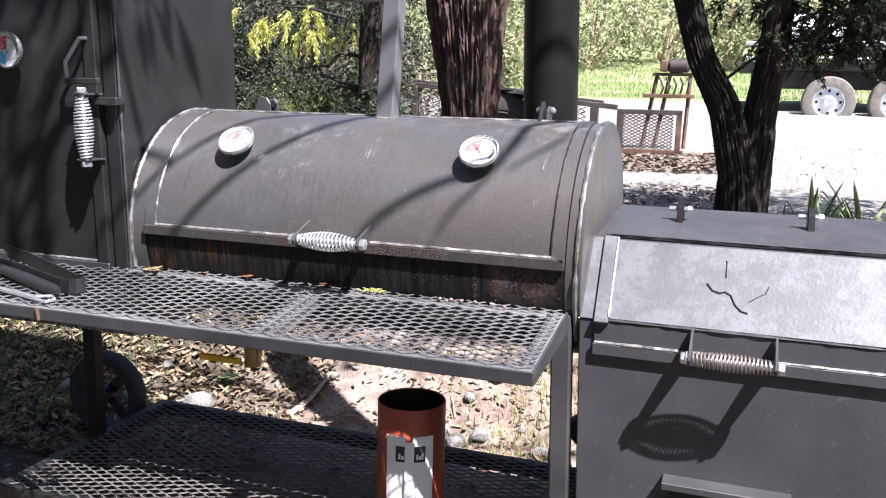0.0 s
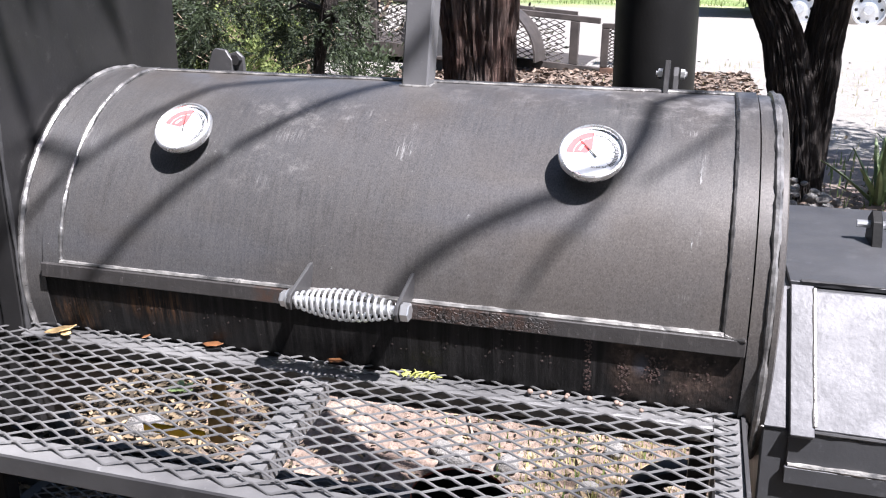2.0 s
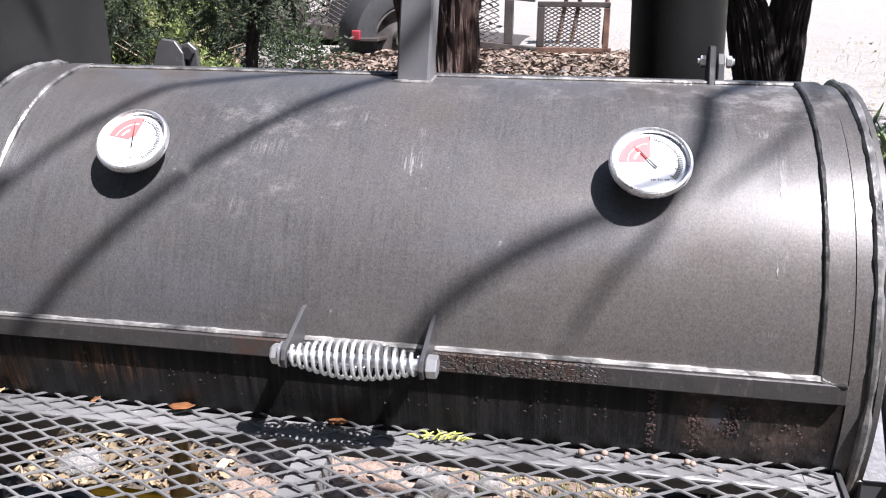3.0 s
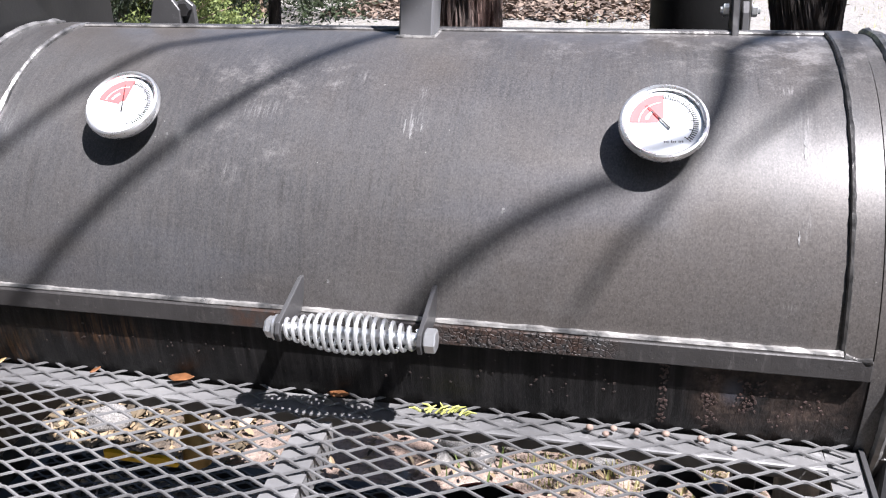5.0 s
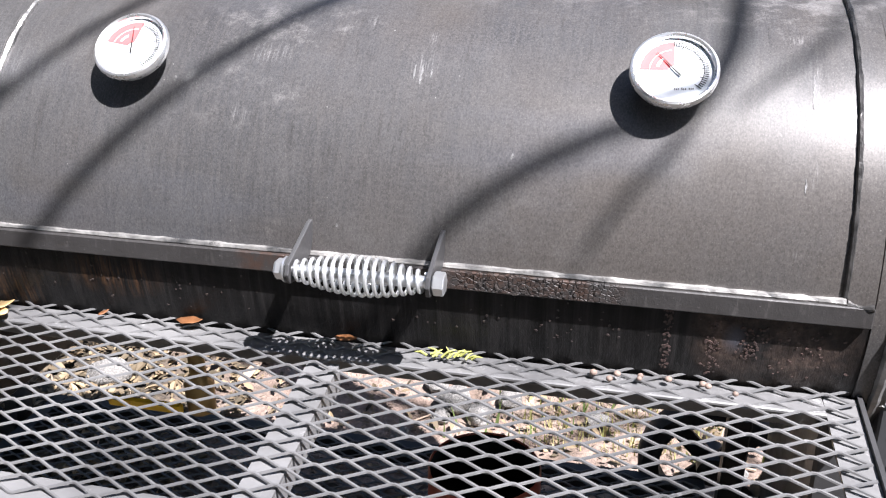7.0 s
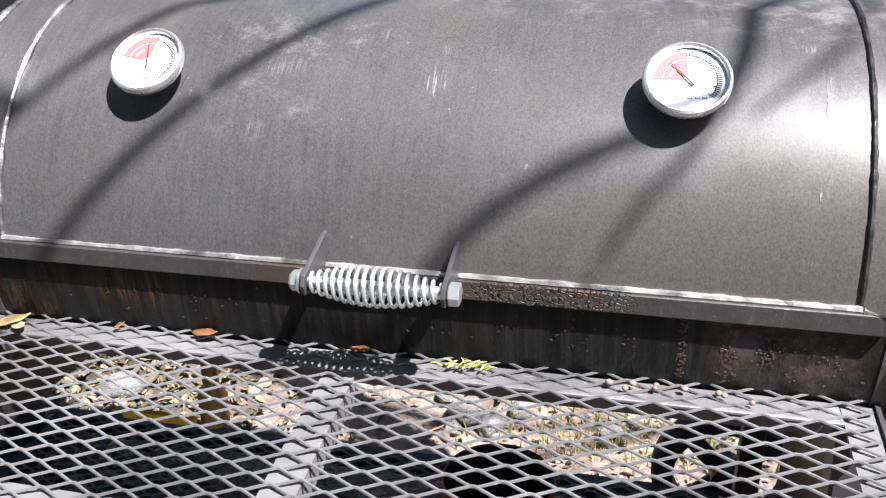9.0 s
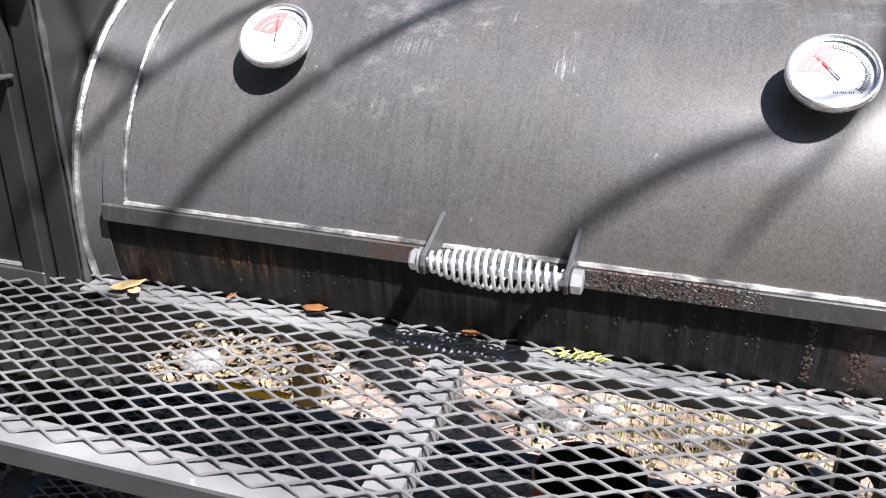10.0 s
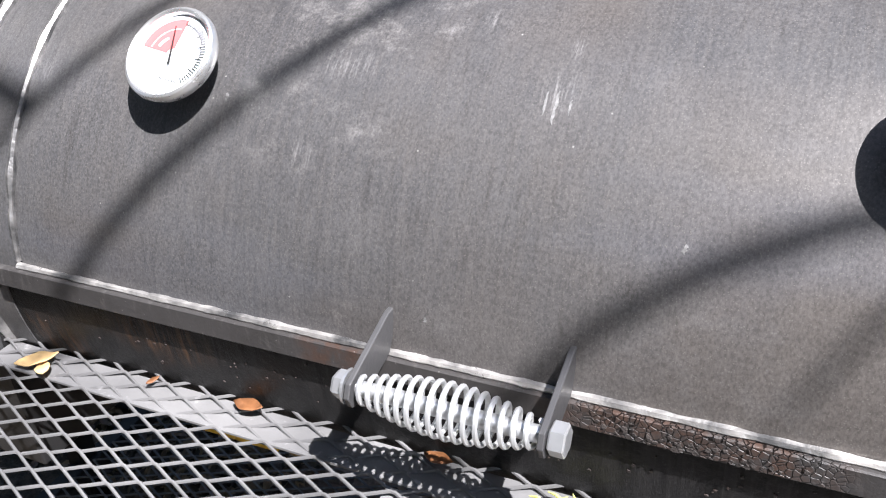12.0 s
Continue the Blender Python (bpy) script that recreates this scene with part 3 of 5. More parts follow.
        for k in range(c):
            bm.faces.new((low[k], low[(k + 1) % c], top[(k + 1) % c], top[k]))
    return bm


def on_barrel(x, z):
    return (x, CY - math.sqrt((CR - 0.001) ** 2 - (z - CZ) ** 2), z)


M_CRUST = plain("burnt_grease_crust", (0.026, 0.018, 0.015), 0.6, 0.0, vary=0.7, scale=60, bump=0.6)
M_FLAKE = plain("flaked_rusty_paint", (0.040, 0.034, 0.031), 0.6, 0.0, vary=0.6, scale=90, bump=0.5)
M_REDCRUST = plain("red_brown_scale", (0.060, 0.036, 0.030), 0.65, 0.0, vary=0.75, scale=220, bump=0.6)
for k, (x, sd, z0, z1, n) in enumerate(((0.266, 0.0022, 0.672, 0.735, 70), (0.304, 0.003, 0.670, 0.728, 60), (0.338, 0.006, 0.692, 0.726, 60), (0.375, 0.016, 0.676, 0.730, 45), (0.16, 0.07, 0.690, 0.732, 40), (-0.25, 0.09, 0.680, 0.730, 30))):
    tagged(part("grease_crust", flakes(n, lambda q: on_barrel(x + q.gauss(0, sd), q.uniform(z0, z1)), (0, -1, -0.15), 0.0005, 0.0017, 300 + k), M_REDCRUST if k < 4 else M_CRUST, barrel), "crusted rusty grease run", kind="stuff")

# the shell's underside is drawn in flatter
for ob in [barrel] + [c for c in barrel.children if c.name.startswith('end_')]:
    for v in ob.data.vertices:
        if v.co.z < 0.66:
            v.co.z = 0.66 - (0.66 - v.co.z) * 0.75

# lid
lid = part("barrel_lid", shell(bm_new(), -0.402, 0.402, CR - 0.006, CR, LID0, LID1 - 1, 96, 24), M_BARREL, smoker, "curved barrel lid in worn satin black paint", smooth=True)
part("edge_band", shell(bm_new(), -0.4280, -0.403, CR - 0.003, CR + 0.0035, LID0 - 4, LID1 - 1, 96), M_BARREL, lid, smooth=True)
part("edge_band", shell(bm_new(), 0.403, 0.4245, CR - 0.003, CR + 0.0035, LID0 - 4, LID1 - 1, 96), M_BARREL, lid, smooth=True)
part("weld_bead", bead(bm_new(), arc(0.402, CR + 0.0015, LID0 + 1, LID1 - 2, 90), 0.0026, rough=0.25, seed=3), M_DARKWELD, lid, "dark painted weld bead", smooth=True)
part("weld_bead", bead(bm_new(), arc(-0.4025, CR + 0.0015, LID0 + 1, LID1 - 2, 90), 0.0034, seed=4), M_MIDWELD, lid, "grey bumpy weld bead", smooth=True)
part("lid_bar", box(bm_new(), -0.4285, 0.4245, -0.0645, -0.0575, 0.7380, 0.7565, 0.001), M_BAR, lid, "flat steel bar along the lid edge")
part("weld_bead", bead(bm_new(), [(-0.402, -0.0585, 0.7580), (0.402, -0.0585, 0.7580)], 0.0031, rough=0.3, seed=5), M_WELD, lid, "bright silvery weld bead", smooth=True)
tagged(part("flaking_rust", flakes(45, lambda q: (q.triangular(0.075, 0.215, 0.13), -0.0645, q.uniform(0.7395, 0.7480)), (0, -1, 0), 0.0008, 0.0022, 17), M_FLAKE, lid), "cracked flaking rusty paint", kind="stuff")
part("weld_bead", bead(bm_new(), [(0.403, -0.0600, 0.7575), (0.412, -0.0625, 0.7555), (0.423, -0.0635, 0.7570)], 0.0034, 0.002, 0.8, 22), M_DARKWELD, lid, "dark lumpy weld at the bar's end", smooth=True)
part("hinge_strip", box(bm_new(), -0.428, 0.424, CY - 0.004, CY + 0.006, CZ + CR - 0.002, CZ + CR + 0.0035, 0.001), M_FRAME, lid)
part("weld_bead", bead(bm_new(), [(-0.42, CY - 0.005, CZ + CR + 0.001), (0.42, CY - 0.005, CZ + CR + 0.001)], 0.0018, seed=6), M_WELD, lid, smooth=True)
HY = CY + 0.012
hz = CZ + CR - 0.004
part("hinge", prism(bm_new(), [(HY - 0.026, hz), (HY + 0.020, hz), (HY + 0.020, hz + 0.026), (HY + 0.008, hz + 0.042), (HY - 0.004, hz + 0.042), (HY - 0.014, hz + 0.020)], 0, 0.314, 0.321, 0.001), M_TOWER, lid, "black welded hinge tab")
part("hinge", prism(bm_new(), [(HY - 0.004, hz), (HY + 0.024, hz), (HY + 0.024, hz + 0.022), (HY + 0.012, hz + 0.034), (HY + 0.002, hz + 0.024)], 0, 0.325, 0.332, 0.001), M_FRAME, lid)
for s in (-1, 1):
    part("hinge_bolt", lathe(bm_new(), [(0, 0), (0.0065, 0), (0.0065, 0.005), (0.0035, 0.006), (0.0035, 0.008), (0, 0.008)], 6, Matrix.Translation((0.323 + s * 0.011, HY + 0.006, hz + 0.025)) @ pose(0, 0, 0, 0, 90 * s, 0)), M_ZINC, lid)
part("hinge", prism(bm_new(), [(-0.328, hz), (-0.286, hz), (-0.286, hz + 0.022), (-0.296, hz + 0.036), (-0.312, hz + 0.038), (-0.318, hz + 0.032)], 1, HY - 0.004, HY + 0.003, 0.001), M_FRAME, lid, "grey welded hinge tab")
part("hinge", prism(bm_new(), [(-0.300, hz), (-0.272, hz), (-0.274, hz + 0.026), (-0.284, hz + 0.034), (-0.296, hz + 0.030)], 1, HY + 0.006, HY + 0.013, 0.001), M_FRAME, lid)
part("hinge_bolt", lathe(bm_new(), [(0, 0), (0.008, 0), (0.008, 0.008), (0, 0.008)], 6, Matrix.Translation((-0.283, HY + 0.0055, hz + 0.022)) @ pose(0, 0, 0, 90, 0, 0)), M_TOWER, lid)


def scuff(x, a, w, l, seed):
    """A small scraped patch of bare paint, thin on the lid's curve; a is its angle, l its run in degrees."""
    rg = random.Random(seed)
    bm = bm_new()
    rows = []
    n = 7
    for k in range(n + 1):
        q = k / n
        ww = w * (math.sin(math.pi * min(0.97, q * 0.9 + 0.06)) ** 0.6) * rg.uniform(0.45, 1.1)
        t = radians(a - l * q)
        xx = x + rg.uniform(-0.25, 0.25) * w
        rows.append([bm.verts.new((xx + d * ww / 2, CY - (CR + 0.0004) * math.cos(t), CZ + (CR + 0.0004) * math.sin(t))) for d in (-1, 1)])
    for p, q in zip(rows, rows[1:]):
        bm.faces.new((p[0], p[1], q[1], q[0]))
    part("scuff_mark", bm, M_SCUFF, lid)


for k, (x, a, w, l) in enumerate(((0.022, 48.6, 0.0020, 4.0), (0.029, 48.9, 0.0026, 5.5), (0.038, 47.6, 0.0018, 2.5), (0.366, 47.5, 0.0028, 5.0), (0.362, 28.0, 0.0016, 3.0), (0.120, 29.3, 0.0030, 1.4), (-0.035, 11.9, 0.0034, 0.8), (-0.2105, 42.8, 0.0040, 1.6), (0.413, 70.5, 0.006, 2.5))):
    scuff(x, a, w, l, k)

nrm = Matrix.Translation((0, CY, CZ)) @ pose(0, 0, 0, 43.9, 0, 0)
for gx in (-0.25, 0.25):
    thermometer(Matrix.Translation((gx, 0, 0)) @ nrm @ Matrix.Translation((0, 0, CR)) @ pose(0, 0, 0, 0, 0, -8 if gx < 0 else 4), 6 if gx > 0 else -14)


def lid_plate(x):
    return prism(bm_new(), [(-0.0500, 0.789), (-0.0575, 0.789), (-0.112, 0.7705), (-0.1165, 0.7615), (-0.112, 0.752), (-0.099, 0.749), (-0.0615, 0.759), (-0.0545, 0.769)], 0, x - 0.002, x + 0.002, 0.0006)


coil_handle("lid_handle", (-0.056, -0.1035, 0.7615), (0.060, -0.1035, 0.7615), 0.0078, 0.0166, 0.0018, 16, [lid_plate(-0.0600), lid_plate(0.0645)], "silvery spring-wire handle grip on a long bolt")

# arm that rises from the barrel's top
def tilted(bm):
    for v in bm.verts:
        v.co.x += 0.06 * (v.co.z - 0.98)
    return bm


part("counterweight_arm", tilted(box(bm_new(), -0.017, 0.019, 0.150, 0.186, 0.970, 1.212, 0.002)), M_ARM, smoker, "square grey steel arm on the lid")
part("weld_bead", bead(bm_new(), [(-0.019, 0.148, 0.9765), (0.021, 0.148, 0.9765), (0.021, 0.188, 0.979)], 0.0022), M_WELD, smoker, smooth=True)
part("counterweight", box(bm_new(), -0.17, 0.035, 0.165, 0.225, 1.2125, 1.262, 0.004), M_TOWER, smoker, "dark steel counterweight bar")

# smoke stack
part("exhaust_pipe", lathe(bm_new(), [(0.052, 0.0), (0.058, 0.0), (0.058, 1.2), (0.052, 1.2)], 48, Matrix.Translation((0.305, 0.372, 0.86)), True), M_STACK, smoker, "tall round black exhaust pipe", smooth=True, lean=LEAN)

# tower (upright smoking cabinet)
TX0, TX1, TY0, TY1 = -1.10, -0.4635, -0.060, 0.352
tower = part("upright_cabinet", box(bm_new(), TX0, TX1, TY0, TY1, 0.52, 1.95, 0.002), M_TOWER, smoker, "tall black welded steel smoking cabinet", lean=LEAN)
part("corner_strip", box(bm_new(), -0.4985, -0.4675, TY0 - 0.004, TY0 - 0.0005, 0.64, 1.94), M_TOWER, tower, lean=LEAN)
part("weld_bead", bead(bm_new(), [(-0.4635, TY0, 0.65), (-0.4635, TY0, 1.94)], 0.0030, rough=0.7, seed=7), M_FRAME, tower, "spattered weld bead", lean=LEAN, smooth=True)
door = part("cabinet_door", box(bm_new(), -1.06, -0.5325, TY0 - 0.010, TY0 - 0.0005, 0.675, 1.90), M_TOWER, smoker, "black steel cabinet door", lean=LEAN)
part("door_flange", box(bm_new(), -0.5320, -0.5040, TY0 - 0.016, TY0 - 0.0005, 0.655, 1.92), M_TOWER, door, lean=LEAN)
part("door_flange", box(bm_new(), -1.09, -0.5045, TY0 - 0.017, TY0 - 0.0005, 0.652, 0.6725), M_FRAME, door, lean=LEAN)
part("weld_bead", bead(bm_new(), [(-1.06, TY0 - 0.011, 0.6745), (-0.534, TY0 - 0.011, 0.6745)], 0.0028, seed=8), M_WELD, door, lean=LEAN, smooth=True)
part("latch_catch", box(bm_new(), -0.508, -0.452, TY0 - 0.026, TY0 + 0.004, 0.990, 1.006, 0.002), M_TOWER, tower, "small steel latch catch", lean=LEAN)
part("latch_bar", box(bm_new(), -0.562, -0.480, TY0 - 0.040, TY0 - 0.030, 1.030, 1.042, 0.002), M_TOWER, door, "black steel latch bar", lean=LEAN)
part("latch_rod", sweep(bm_new(), [(-0.522, TY0 - 0.010, 1.119), (-0.523, TY0 - 0.032, 1.117), (-0.557, TY0 - 0.036, 1.072), (-0.560, TY0 - 0.034, 1.036)], 0.0045, 8), M_FRAME, door, lean=LEAN, smooth=True)


def tower_plate(z):
    return box(bm_new(), -0.532, -0.505, TY0 - 0.062, TY0 - 0.010, z - 0.002, z + 0.002, 0.001)


coil_handle("cabinet_handle", (-0.521, TY0 - 0.052, 1.006), (-0.517, TY0 - 0.052, 0.888), 0.0095, 0.0165, 0.0021, 19, [tower_plate(1.011), tower_plate(0.884)], "silvery spring-wire handle grip on the cabinet door")
thermometer(Matrix.Translation((-0.716, TY0 - 0.012, 1.094)) @ pose(0, 0, 0, 90, 0, 0), -10, True)

# firebox
FX0, FX1, FY0, FY1 = 0.452, 1.02, -0.045, 0.41
E_Y, E_Z, F_Z = 0.058, 0.781, 0.656
bm = prism(bm_new(), [(FY0, 0.20), (FY0, F_Z), (E_Y, E_Z), (FY1, 0.801), (FY1, 0.20)], 0, FX0, FX1, 0.002)
firebox = part("firebox", bm, M_GREY, smoker, "square grey steel firebox with a sloped front", lean=LEAN)


def on_slope(s, off=0.0):
    """A point on the sloped front plate, s from 0 at its foot to 1 at its head."""
    d = Vector((0, E_Y - FY0, E_Z - F_Z))
    n = Vector((0, -d.z, d.y)).normalized()
    p = Vector((0, FY0, F_Z)) + d * s + n * off
    return p.y, p.z


def slope_plate(x0, x1, s0, s1, o0, o1):
    a, b, c, d = on_slope(s0, o0), on_slope(s1, o0), on_slope(s1, o1), on_slope(s0, o1)
    return prism(bm_new(), [a, b, c, d], 0, x0, x1, 0.0008)


flid = part("firebox_lid", slope_plate(0.5025, 1.0, 0.01, 0.97, 0.0005, 0.006), M_PLATE, smoker, "chalky grey sloped firebox lid plate", lean=LEAN)
part("edge_band", slope_plate(0.4785, 0.5025, -0.05, 1.0, 0.0005, 0.010), M_PLATE, flid, lean=LEAN)
part("frame_strip", slope_plate(0.453, 0.4755, 0.0, 1.0, 0.0005, 0.0035), M_PLATE, flid, lean=LEAN)
part("front_flange", box(bm_new(), 0.4785, 1.0, FY0 - 0.004, FY0 - 0.0005, 0.598, 0.656, 0.001), M_GREY, flid, "bent grey front flange of the lid", lean=LEAN)
part("flange_bar", box(bm_new(), 0.4765, 1.0, FY0 - 0.0085, FY0 - 0.0042, 0.597, 0.617, 0.001), M_GREY, flid, lean=LEAN)
part("weld_bead", bead(bm_new(), [(0.48, FY0 - 0.006, 0.6185), (1.0, FY0 - 0.006, 0.6185)], 0.0028, seed=9), M_WELD, flid, lean=LEAN, smooth=True)
part("weld_bead", bead(bm_new(), [(0.50, FY0 - 0.004, 0.658), (1.0, FY0 - 0.004, 0.658)], 0.0022, rough=0.7, seed=10), M_FRAME, flid, lean=LEAN, smooth=True)
y0, z0 = on_slope(0.02, 0.010)
y1, z1 = on_slope(0.98, 0.010)
part("weld_bead", bead(bm_new(), [(0.5030, y0, z0), (0.5030, y1, z1)], 0.0022, seed=11), M_WELD, flid, lean=LEAN, smooth=True)
part("top_plate", prism(bm_new(), [(E_Y + 0.002, E_Z + 0.002), (FY1 - 0.16, 0.7925), (FY1 - 0.16, 0.7990), (E_Y + 0.001, E_Z + 0.0075)], 0, 0.4785, 1.0, 0.0006), M_GREY, flid, lean=LEAN)
part("weld_bead", bead(bm_new(), [(0.49, E_Y + 0.002, E_Z + 0.008), (1.0, E_Y + 0.002, E_Z + 0.008)], 0.0016, rough=0.8, seed=12), M_FRAME, flid, lean=LEAN, smooth=True)
part("weld_bead", bead(bm_new(), [(0.452, FY0, 0.655), (0.452, E_Y, E_Z)], 0.0028, seed=13), M_WELD, firebox, lean=LEAN, smooth=True)
for bx in (0.590, 0.822):
    bm = prism(bm_new(), [(0.206, 0.790), (0.256, 0.790), (0.254, 0.826), (0.238, 0.838), (0.222, 0.826)], 0, bx - 0.006, bx + 0.006, 0.001)
    part("hinge", bm, M_STACK, flid, "black hinge tab with zinc bolt")
    part("hinge_bolt", sweep(bm_new(), [(bx - 0.022, 0.235, 0.820), (bx + 0.022, 0.235, 0.820)], 0.005, 8), M_ZINC, flid, smooth=True)
    part("hinge_bolt", sweep(bm_new(), [(bx + 0.012, 0.235, 0.820), (bx + 0.020, 0.235, 0.820)], 0.0075, 6), M_ZINC, flid)
# state-outline cut in the lid
bm = bm_new()
for line, w in ((((0.683, 0.76), (0.684, 0.56)), 0.0012), (((0.655, 0.475), (0.664, 0.40), (0.676, 0.375), (0.684, 0.395), (0.694, 0.36), (0.702, 0.25), (0.712, 0.19), (0.722, 0.175)), 0.0017), (((0.722, 0.30), (0.736, 0.37), (0.748, 0.42), (0.752, 0.50)), 0.0008)):
    pts = [(x, *on_slope(s + 0.05, 0.0063)) for x, s in line]
    sweep(bm, pts, w, 6)
part("cut_line", bm, M_CANIN, flid, "dark torch-cut outline")


def box_plate(x):
    return prism(bm_new(), [(FY0 - 0.0088, 0.606), (FY0 - 0.0045, 0.640), (FY0 - 0.008, 0.662), (FY0 - 0.066, 0.634), (FY0 - 0.071, 0.624), (FY0 - 0.065, 0.614)], 0, x - 0.002, x + 0.002, 0.0006)


coil_handle("firebox_handle", (0.644, FY0 - 0.057, 0.624), (0.764, FY0 - 0.057, 0.624), 0.0095, 0.0140, 0.0016, 20, [box_plate(0.640), box_plate(0.7685)], "heat-browned spring-wire handle grip on the firebox lid", M_BROWNWIRE)
# the vent's black also stands for the shadow below the rail
vent = part("air_vent", box(bm_new(), 0.610, 0.800, FY0 - 0.022, FY0 - 0.0005, 0.24, 0.385, 0.002), M_TOWER, smoker, "sliding air vent, dark for the shadow below its rail", lean=LEAN)
part("vent_rail", box(bm_new(), 0.602, 0.805, FY0 - 0.040, FY0 - 0.0005, 0.388, 0.400, 0.001), M_FRAME, vent, "bare grey steel vent rail", lean=LEAN)

# side shelf
SB, SF = (-0.048, 0.6650), (-0.268, 0.6350)
SX0, SX1 = -1.08, 0.430


def shelf_z(y):
    return SB[1] + (y - SB[0]) * (SF[1] - SB[1]) / (SF[0] - SB[0])


def expanded(name, x0, x1, y0, y1, zf, lwd, swd, mat, parent, label, strand=0.0022):
    """Expanded metal: zigzag strands that meet at raised bonds."""
    bm = bm_new()
    rows = int((y1 - y0) / swd * 2)
    cols = int((x1 - x0) / lwd * 2)
    for r in range(rows):
        yc = y0 + swd / 2 * (r + 0.5)
        pts = []
        for c in range(cols + 1):
            x = x0 + c * lwd / 2
            s = 1 if (c + r) % 2 else -1
            for dx in (-0.07, 0.07) if 0 < c < cols else (0,):
                y = yc + s * (swd / 4 - strand * 0.45)
                pts.append((x + dx * lwd / 2, y, zf(y) + 0.0012 * s))
        sweep(bm, pts, strand, 5, squash=0.8)
    return part(name, bm, mat, parent, label)


shelf = part("side_shelf", box(bm_new(), SX0, SX1 + 0.004, SF[0] - 0.032, SF[0] - 0.028, 0.612, SF[1] - 0.001, 0.0015), M_SHELF, smoker, "grey angle-iron shelf frame along the barrel")
part("frame_bar", box(bm_new(), SX0, SX1 + 0.004, SF[0] - 0.0278, SF[0] + 0.010, 0.6270, 0.6306, 0.001), M_WORN, shelf)
part("frame_bar", prism(bm_new(), [(SB[0] + 0.004, 0.6275), (SF[0] - 0.0275, 0.6115), (SF[0] - 0.0275, SF[1] - 0.002), (SB[0] + 0.004, SB[1])], 0, SX1, SX1 + 0.004), M_FRAME, shelf)
part("frame_bar", prism(bm_new(), [(SB[0], SB[1] - 0.004), (SF[0] + 0.0105, SF[1] - 0.0035), (SF[0] + 0.0105, SF[1] - 0.0065), (SB[0], SB[1] - 0.008)], 0, SX1 - 0.028, SX1 - 0.0005), M_WORN, shelf)
part("back_bar", box(bm_new(), -0.46, SX1 - 0.029, SB[0] - 0.030, SB[0] + 0.002, SB[1] - 0.0075, SB[1] - 0.0035, 0.001), M_WORN, shelf)
part("cross_rib", prism(bm_new(), [(SB[0] - 0.032, shelf_z(-0.084) - 0.0040), (SF[0] + 0.012, shelf_z(-0.256) - 0.0040), (SF[0] + 0.012, shelf_z(-0.256) - 0.0080), (SB[0] - 0.032, shelf_z(-0.084) - 0.0080)], 0, -0.060, -0.029), M_WORN, shelf, "flat steel rib under the mesh")
part("rib_leg", prism(bm_new(), [(SB[0] - 0.032, shelf_z(-0.084) - 0.0085), (SF[0] + 0.012, shelf_z(-0.256) - 0.0085), (SF[0] + 0.012, shelf_z(-0.256) - 0.030), (SB[0] - 0.032, shelf_z(-0.084) - 0.030)], 0, -0.033, -0.029), M_WORN, shelf, "upright leg of the angle-iron rib")
part("back_leg", box(bm_new(), -0.46, SX1 - 0.029, SB[0] - 0.002, SB[0] + 0.002, SB[1] - 0.036, SB[1] - 0.0078, 0.001), M_WORN, shelf)
expanded("expanded_mesh", SX0 - 0.0152, SX1 - 0.002, SF[0] - 0.0144, SB[0] + 0.006, shelf_z, 0.0454, 0.0178, M_MESH, shelf, "worn expanded-metal mesh", 0.00145)
part("weld_spot", bead(bm_new(), [(-0.475, SF[0] - 0.0325, 0.634), (-0.472, SF[0] - 0.0325, 0.612)], 0.004), M_RUSTY, shelf, "rusty weld spot")

# legs, lower shelf and wheels
LZ = 0.122
part("leg", box(bm_new(), 0.404, 0.438, -0.050, -0.016, 0.0, 0.66, 0.003), M_FRAME, smoker, "square grey steel leg", lean=LEAN)
# left leg takes the pipe's near-black colour in place of shade
part("leg", box(bm_new(), -0.875, -0.840, 0.24, 0.275, 0.0, 0.60, 0.003), M_STACK, smoker, "square dark steel leg")
part("leg", box(bm_new(), 0.404, 0.438, 0.40, 0.434, 0.0, 0.66, 0.003), M_TOWER, smoker, "square dark steel leg")
low = part("lower_shelf", box(bm_new(), -0.83, 0.40, 0.500, 0.530, LZ - 0.03, LZ + 0.004, 0.002), M_TOWER, smoker, "dark angle-iron lower shelf")
part("frame_bar", box(bm_new(), -0.83, 0.40, -0.07, -0.04, LZ - 0.03, LZ + 0.004, 0.002), M_TOWER, low)
part("frame_bar", box(bm_new(), -0.86, -0.8305, -0.07, 0.530, LZ - 0.03, LZ + 0.004, 0.002), M_TOWER, low)
expanded("expanded_mesh", -0.83, 0.40, -0.06, 0.515, lambda y: LZ + 0.006, 0.0508, 0.0225, M_LOWMESH, low, "dull expanded-metal mesh", 0.0020)


def cart_wheel(x, y, z, r):
    m = Matrix.Translation((x, y, z)) @ pose(0, 0, 0, 90, 0, 0)
    tyre = part("wheel", lathe(bm_new(), [(r * 0.72, -0.022), (r * 0.94, -0.024), (r, -0.014), (r, 0.014), (r * 0.94, 0.024), (r * 0.72, 0.022)], 48, m, True), M_RUBBER, smoker, "black steel and rubber cart wheel", smooth=True)
    part("hub", lathe(bm_new(), [(0, -0.03), (0.028, -0.03), (0.028, 0.03), (0, 0.03)], 24, m), M_TOWER, tyre, smooth=True)
    for k in range(4):
        part("spoke", box(bm_new(), 0.02, r * 0.75, -0.016, 0.016, -0.004, 0.004, 0.001, m @ pose(0, 0, 0, 0, 0, 45 + 90 * k)), M_TOWER, tyre)


cart_wheel(-1.03, 0.50, 0.130, 0.128)
cart_wheel(0.415, 0.575, 0.130, 0.128)

